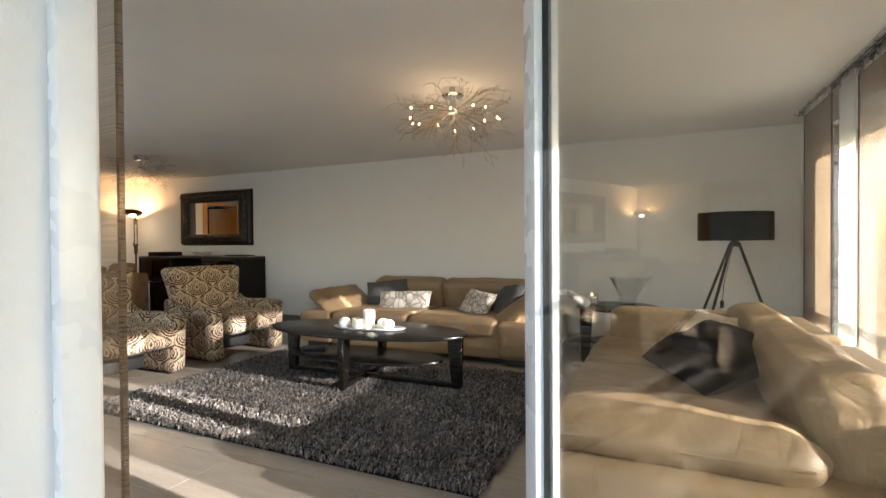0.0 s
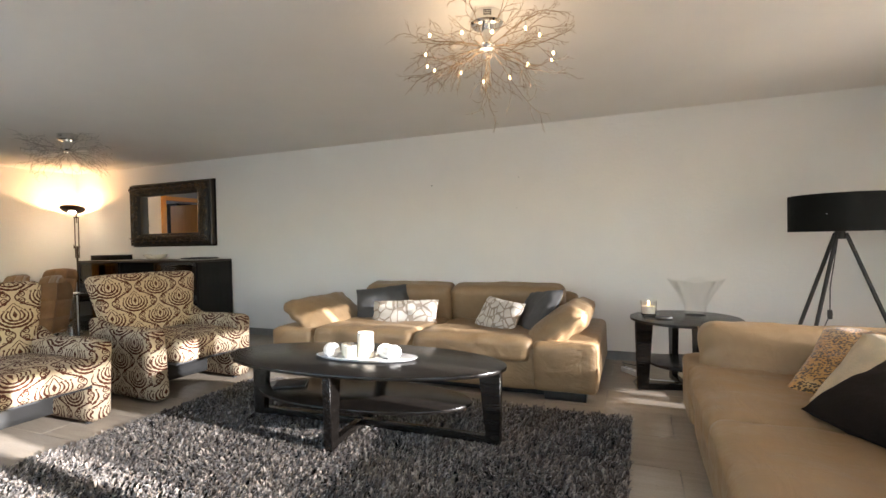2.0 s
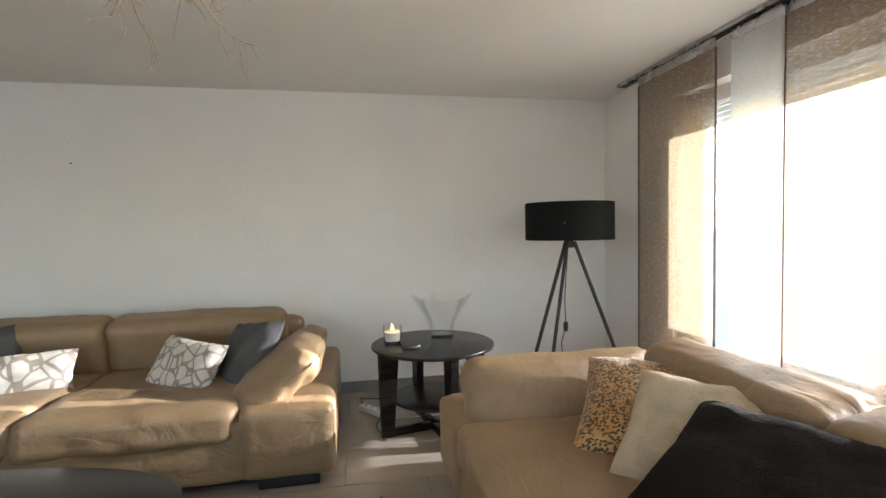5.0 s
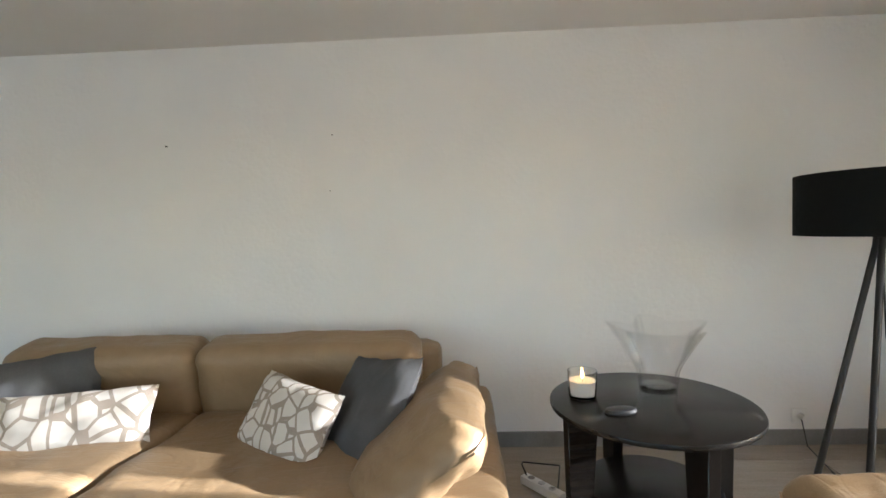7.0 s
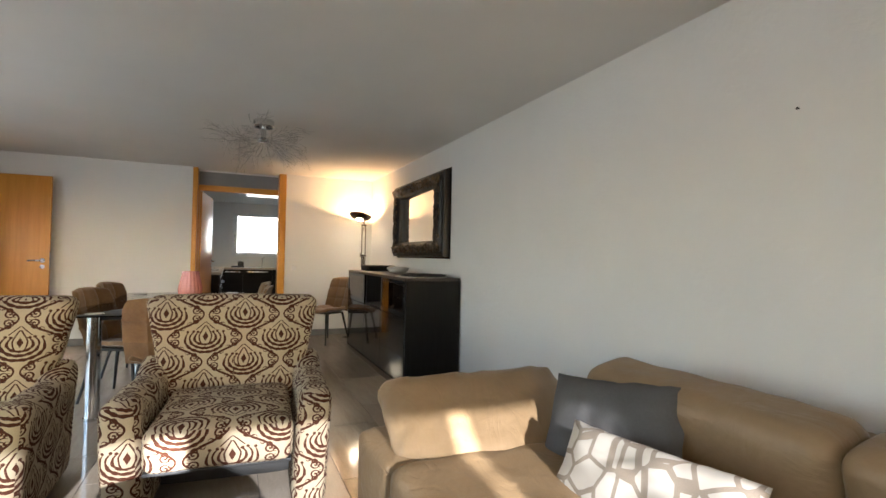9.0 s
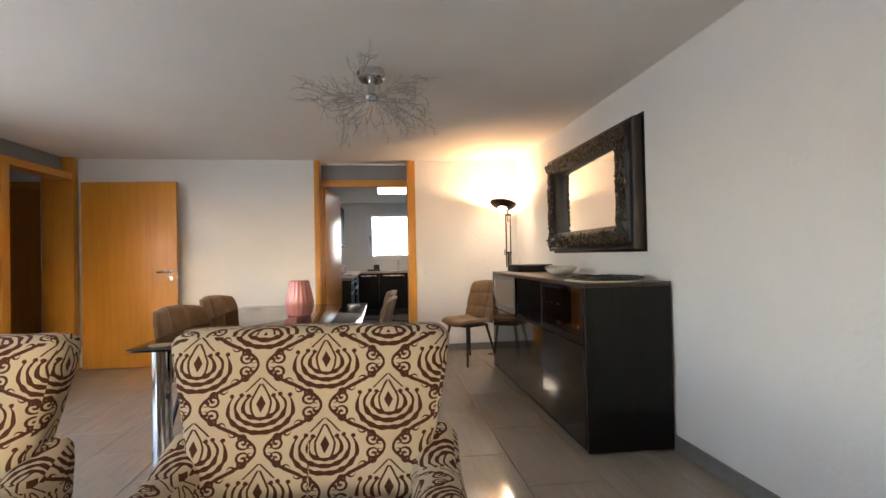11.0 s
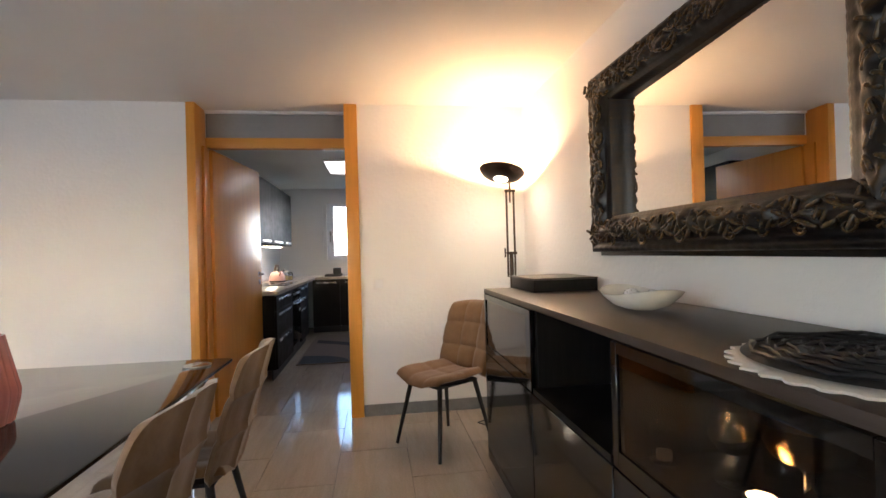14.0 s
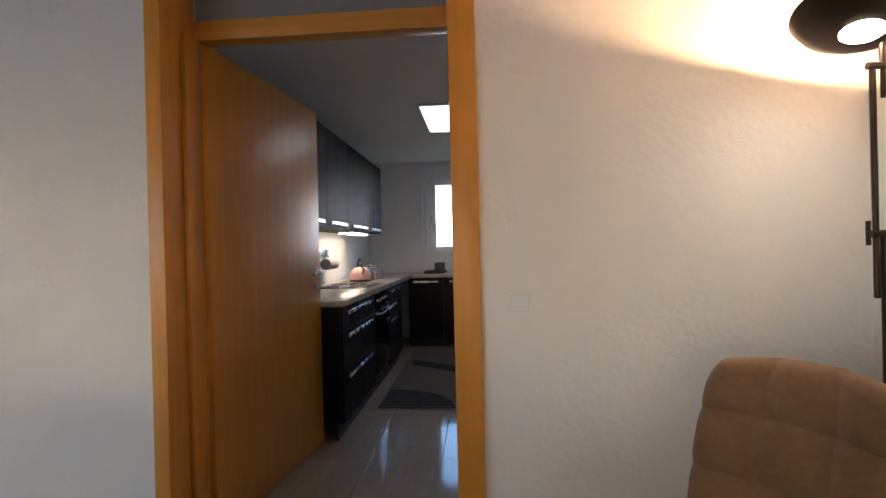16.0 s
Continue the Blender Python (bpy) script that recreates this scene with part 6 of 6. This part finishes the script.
ch = dining_chair(pose(-6.78, 4.17, 0, 0, 0, 176), "brown quilted suede dining chair with black legs at the table")
copy_thing(ch, pose(-7.42, 4.19, 0, 0, 0, 182))
copy_thing(ch, pose(-6.47, 3.34, 0, 0, 0, -22))
copy_thing(ch, pose(-7.32, 3.31, 0, 0, 0, -18))
copy_thing(ch, pose(-5.80, 3.72, 0, 0, 0, 87))
ch2 = copy_thing(ch, pose(-8.49, 5.345, 0, 0, 0, 212))
tagged(ch2, "brown quilted suede chair standing against the wall")


def sunburst_clock():
    c = thing("wall_clock", "round silver sunburst wall clock on the white wall", "clock", pose(-7.475, YW, 1.71, -90, 0, 0))
    part("face", lathe([(0.0, 0.0), (0.07, 0.0), (0.075, 0.01), (0.06, 0.018), (0.0, 0.018)], 32), "steel", c)
    for i in range(24):
        a = radians(15 * i)
        r = 0.17 if i % 2 else 0.14
        part("ray", tube([(0.07 * math.cos(a), 0.07 * math.sin(a), 0.008), (r * math.cos(a), r * math.sin(a), 0.008)], 0.0028, 6), "steel", c)
        part("bead", lathe([(0.0, -0.009), (0.008, -0.004), (0.008, 0.004), (0.0, 0.009)], 10, m=Matrix.Translation((r * math.cos(a), r * math.sin(a), 0.008))), "chrome", c)
    part("hand", box(-0.002, 0.002, 0.0, 0.045, 0.019, 0.021), "black", c)
    part("hand", box(-0.002, 0.002, 0.0, 0.03, 0.0215, 0.0235), "black", c, m=pose(0, 0, 0, 0, 0, -70))


sunburst_clock()

# ---- kitchen ----
KF = 3.96                                  # front of the side run
KXF = -13.18                               # front of the far run
KH = 0.87


def unit(name, m, w, d, fronts, label, category="kitchen cabinet"):
    """A base unit facing +y in its own axes, its corner at the origin: carcass, kick board, fronts with bar handles."""
    u = thing(name, label, category, m, "kitchen base units")
    part("carcass", box(0.001, w - 0.001, -d, -0.022, 0.10, KH - 0.04), "kit_dark", u)
    part("kick_board", box(0.001, w - 0.001, -0.06, -0.045, 0.0, 0.0995), "black", u)
    z = KH - 0.045
    for fh in fronts:
        f = part("front", box(0.002, w - 0.002, -0.021, 0.0, z - fh + 0.002, z - 0.002, 0.002, 1), "kit_dark", u)
        hz = z - 0.04
        part("handle", box(w * 0.14, w * 0.86, 0.0005, 0.012, hz - 0.016, hz + 0.008, 0.003, 1), "steel", f, "wide steel grip")
        z -= fh
    return u


def kitchen():
    tot = KH - 0.045 - 0.105
    px = -10.35
    units = [(0.9, [0.15, 0.26, tot - 0.41]), (0.6, None), (0.45, [0.14, 0.14, tot - 0.28]), (0.25, [tot])]
    for w, fr in units:
        m = Matrix.Translation((px - w, KF, 0)) @ Matrix.Identity(4)
        if fr is None:
            o = thing("oven", "black built-in oven with a steel bar handle", "oven", m)
            part("body", box(0.002, w - 0.002, -0.55, -0.02, 0.10, KH - 0.04), "black", o)
            part("door", box(0.004, w - 0.004, -0.019, 0.002, 0.16, KH - 0.18, 0.003), "gloss_black", o)
            part("control_panel", box(0.004, w - 0.004, -0.019, 0.002, KH - 0.175, KH - 0.05, 0.002), "gloss_black", o)
            for i in range(6):
                part("knob", cyl(0.012, 0.011, 0, 0.014, 14, m=pose(0.10 + i * 0.08, 0.0025, KH - 0.11, -90)), "steel", o)
            part("handle", tube([(0.06, 0.003, KH - 0.215), (0.06, 0.04, KH - 0.215), (w - 0.06, 0.04, KH - 0.215), (w - 0.06, 0.003, KH - 0.215)], 0.009, 8), "steel", o)
            part("kick_board", box(0.001, w - 0.001, -0.06, -0.045, 0.0, 0.0995), "black", o)
        else:
            unit("base_cabinet", m, w, 0.58, fr, "dark kitchen drawer unit with steel grips")
        px -= w
    # far run facing +x
    py = KF - 0.02
    for w, fr in ((0.42, [tot]), (0.6, [tot]), (0.6, [tot])):
        unit("base_cabinet", Matrix.Translation((KXF, py + w, 0)) @ Matrix.Rotation(-math.pi / 2, 4, 'Z'), w, 0.58, fr, "dark kitchen cupboard with a steel grip under the window")
        py += w
    t = thing("worktop", "beige stone-look kitchen worktop, an L around the corner", "worktop")
    part("side_slab", box(KX + 0.001, -10.35, KY0 + 0.001, KF + 0.02, KH - 0.038, KH, 0.004), "kit_top", t)
    part("far_slab", box(KX + 0.001, KXF + 0.02, KF + 0.021, KY1 - 0.05, KH - 0.038, KH, 0.004), "kit_top", t)
    hob = thing("hob", "flat black glass hob set on the worktop", "hob", pose(-11.55, 3.66, KH + 0.0005))
    part("glass", box(-0.28, 0.28, -0.25, 0.25, 0.0, 0.006, 0.002), "gloss_black", hob)
    for i in range(4):
        part("ring", lathe([(0.085, 0.0063), (0.087, 0.0068), (0.089, 0.0063)], 32, m=Matrix.Translation((-0.13 + 0.26 * (i % 2), -0.11 + 0.22 * (i // 2), 0))), "steel", hob)
    # wall units
    px = -10.3
    for w in (0.6, 0.6, 0.75, 0.6):
        u = thing("wall_cabinet", "dark kitchen wall unit with a steel grip", "kitchen cabinet", Matrix.Translation((px - w, 3.70, 1.36)), "kitchen wall units")
        part("carcass", box(0.001, w - 0.001, -0.345, -0.022, 0.0, 0.74), "kit_dark", u)
        f = part("front", box(0.002, w - 0.002, -0.021, 0.0, 0.0, 0.74, 0.002, 1), "kit_dark", u)
        part("handle", box(w * 0.14, w * 0.86, 0.0005, 0.012, 0.025, 0.05, 0.003, 1), "steel", f, "wide steel grip")
        px -= w
    s = thing("strip_light", "slim lit strip lamp under the wall units", "lamp", pose(-12.1, 3.58, 1.335))
    part("housing", box(-0.35, 0.35, -0.06, 0.06, 0.008, 0.0245, 0.002, 1), "steel", s)
    part("diffuser", box(-0.34, 0.34, -0.05, 0.05, 0.0, 0.0075), "strip_light", s)
    # kettle and jars
    k = thing("kettle", "pale pink stovetop kettle with a black handle", "kettle", pose(-12.15, 3.62, KH + 0.0005, 0, 0, 30))
    part("body", lathe([(0.095, 0.0), (0.105, 0.008), (0.106, 0.03), (0.1, 0.08), (0.075, 0.125), (0.045, 0.142), (0.0, 0.145)], 36), "kettle_pink", k)
    part("base_ring", cyl(0.107, 0.107, 0.001, 0.02, 36), "black", k)
    part("lid_knob", lathe([(0.006, 0.143), (0.006, 0.155), (0.015, 0.163), (0.0, 0.173)], 16), "black", k)
    part("spout", tube([(0.085, 0, 0.085), (0.125, 0, 0.115), (0.14, 0, 0.14)], 0.017, 10, None, 0.7), "kettle_pink", k)
    part("handle", tube([(0.07, 0, 0.125), (0.06, 0, 0.19), (0.02, 0, 0.225), (-0.04, 0, 0.22), (-0.085, 0, 0.18), (-0.09, 0, 0.125)], 0.011, 8), "black", k)
    for i, (x, r, h) in enumerate(((-12.42, 0.06, 0.12), (-12.62, 0.085, 0.10))):
        j = thing("storage_jar", "glass storage jar with yellow pasta", "jar", pose(x, 3.66, KH + 0.0005))
        part("glass", lathe([(r * 0.95, 0), (r, 0.006), (r, h), (r * 0.9, h + 0.005), (r * 0.88, h + 0.003), (r * 0.96, h - 0.006), (r * 0.96, 0.008), (0.0, 0.006)], 28), "clear", j)
        part("pasta", cyl(r * 0.93, r * 0.93, 0.009, h * 0.62, 20), "yellow", j)
        part("lid", lathe([(r * 0.9, h + 0.006), (r * 0.92, h + 0.014), (0.02, h + 0.03), (0.018, h + 0.045), (0.0, h + 0.05)], 24), "clear", j)
    rl = thing("paper_roll_holder", "wall rail with a white kitchen roll", "roll holder", pose(-11.75, KY0 + 0.09, 1.06))
    part("roll", tube([(-0.13, 0, 0), (0.13, 0, 0)], 0.05, 20), "paper", rl)
    part("rail", box(-0.2, 0.2, -0.088, -0.07, 0.06, 0.14, 0.004), "steel", rl)
    # sink on the far run
    sk = thing("sink", "steel sink with a tall mixer tap under the window", "sink", pose(-13.5, 4.55, KH + 0.0005))
    part("rim", box(-0.2, 0.2, -0.25, 0.25, 0.0, 0.004, 0.001, 1), "steel", sk)
    part("tap", tube([(-0.15, 0.22, 0.004), (-0.15, 0.22, 0.18), (-0.13, 0.22, 0.205), (0.02, 0.20, 0.20)], 0.013, 10), "steel", sk)
    part("tap_lever", tube([(-0.15, 0.22, 0.18), (-0.17, 0.27, 0.24)], 0.006, 8), "steel", sk)
    dr = thing("dish_rack", "low black dish rack beside the sink", "dish rack", pose(-13.45, 4.25, KH + 0.0045))
    part("tray", box(-0.17, 0.17, -0.13, 0.13, 0.0, 0.03, 0.006), "black", dr)
    part("cutlery_cup", box(-0.02, 0.13, 0.0, 0.12, 0.0305, 0.13, 0.006), "black", dr)
    # ceiling panel
    c = thing("ceiling_light", "square flat lit ceiling panel in the kitchen", "ceiling light", pose(-11.66, 4.78, ZC))
    part("frame", box(-0.43, 0.43, -0.43, 0.43, -0.02, 0.0, 0.003), "white", c)
    part("diffuser", box(-0.415, 0.415, -0.415, 0.415, -0.026, -0.0205), "panel_light", c)
    # rug with dark curves
    r = thing("rug", "taupe kitchen rug with charcoal curved shapes", "rug", pose(-11.9, 4.65, 0))
    part("carpet", box(-0.95, 0.95, -0.62, 0.75, 0.0005, 0.012, 0.004), "kit_rug", r)
    part("dark_curve", slab([(0.93, -0.6)] + [(0.93 - 0.42 * math.sin(a), -0.6 + 0.55 * (1 - (1 - math.cos(a)) * 1.0) ) for a in np.linspace(0.0, math.pi / 2, 14)], 0.0122, 0.0132), "kit_rug_dark", r)
    part("dark_curve", slab([(-0.2 + 0.6 * s - 0.13 * math.cos(s * 3) , -0.55 + 1.25 * s) for s in np.linspace(0, 1, 12)] + [(-0.42 + 0.6 * s - 0.13 * math.cos(s * 3), -0.55 + 1.25 * s) for s in np.linspace(1, 0, 12)], 0.0122, 0.0132), "kit_rug_dark", r)
    # window
    w = thing("window_2", "white kitchen window with a snowy view outside", "window")
    tagged(w, kind="structure")
    xx = KX - 0.14
    y0, y1, z0, z1 = KW
    fr = box(xx - 0.03, xx + 0.03, y0, y0 + 0.11, z0, z1, 0.004)
    fr = box(xx - 0.03, xx + 0.03, y1 - 0.11, y1, z0, z1, 0.004, bm=fr)
    fr = box(xx - 0.029, xx + 0.029, y0 + 0.11, y1 - 0.11, z0, z0 + 0.085, 0.004, bm=fr)
    fr = box(xx - 0.029, xx + 0.029, y0 + 0.11, y1 - 0.11, z1 - 0.06, z1, 0.004, bm=fr)
    part("window_frame", fr, "pvc", w)
    g = part("pane", box(xx - 0.004, xx + 0.004, y0 + 0.1105, y1 - 0.1105, z0 + 0.0855, z1 - 0.0605), "pane", w)
    g.visible_shadow = False
    part("sill", box(KX - 0.105, KX + 0.02, y0, y1, z0 + 0.0, z0 + 0.02, 0.003), "pvc", w)
    h = part("handle", box(xx + 0.031, xx + 0.043, y0 + 0.04, y0 + 0.07, 1.50, 1.62, 0.004), "steel", w)
    part("grip", tube([(xx + 0.04, y0 + 0.055, 1.58), (xx + 0.075, y0 + 0.055, 1.58), (xx + 0.075, y0 + 0.055, 1.44)], 0.009, 8), "steel", h)
    part("crank", tube([(KX + 0.03, y0 - 0.06, 2.12), (KX + 0.035, y0 - 0.06, 1.5), (KX + 0.03, y0 - 0.07, 1.18)], 0.006, 8), "white", w)
    # the house across the way
    b = thing("house", "pale apartment house across the street", "house", pose(-48, 9, -3))
    part("wall", box(-6, 0, -12, 12, 0, 9.5, 0.02), "outwall", b)
    part("roof", box(-6.5, 0.5, -12.5, 12.5, 9.51, 9.9, 0.02), "stone_base", b)
    for i in range(7):
        for f in range(3):
            wn_ = part("window", box(0.001, 0.06, -10.4 + i * 3.1, -8.8 + i * 3.1, 1.2 + f * 2.9, 2.6 + f * 2.9), "transom", b)
            part("sill", box(0.0, 0.15, -10.5 + i * 3.1, -8.7 + i * 3.1, 1.1 + f * 2.9, 1.199 + f * 2.9), "white", wn_)


kitchen()
floor_tiles()
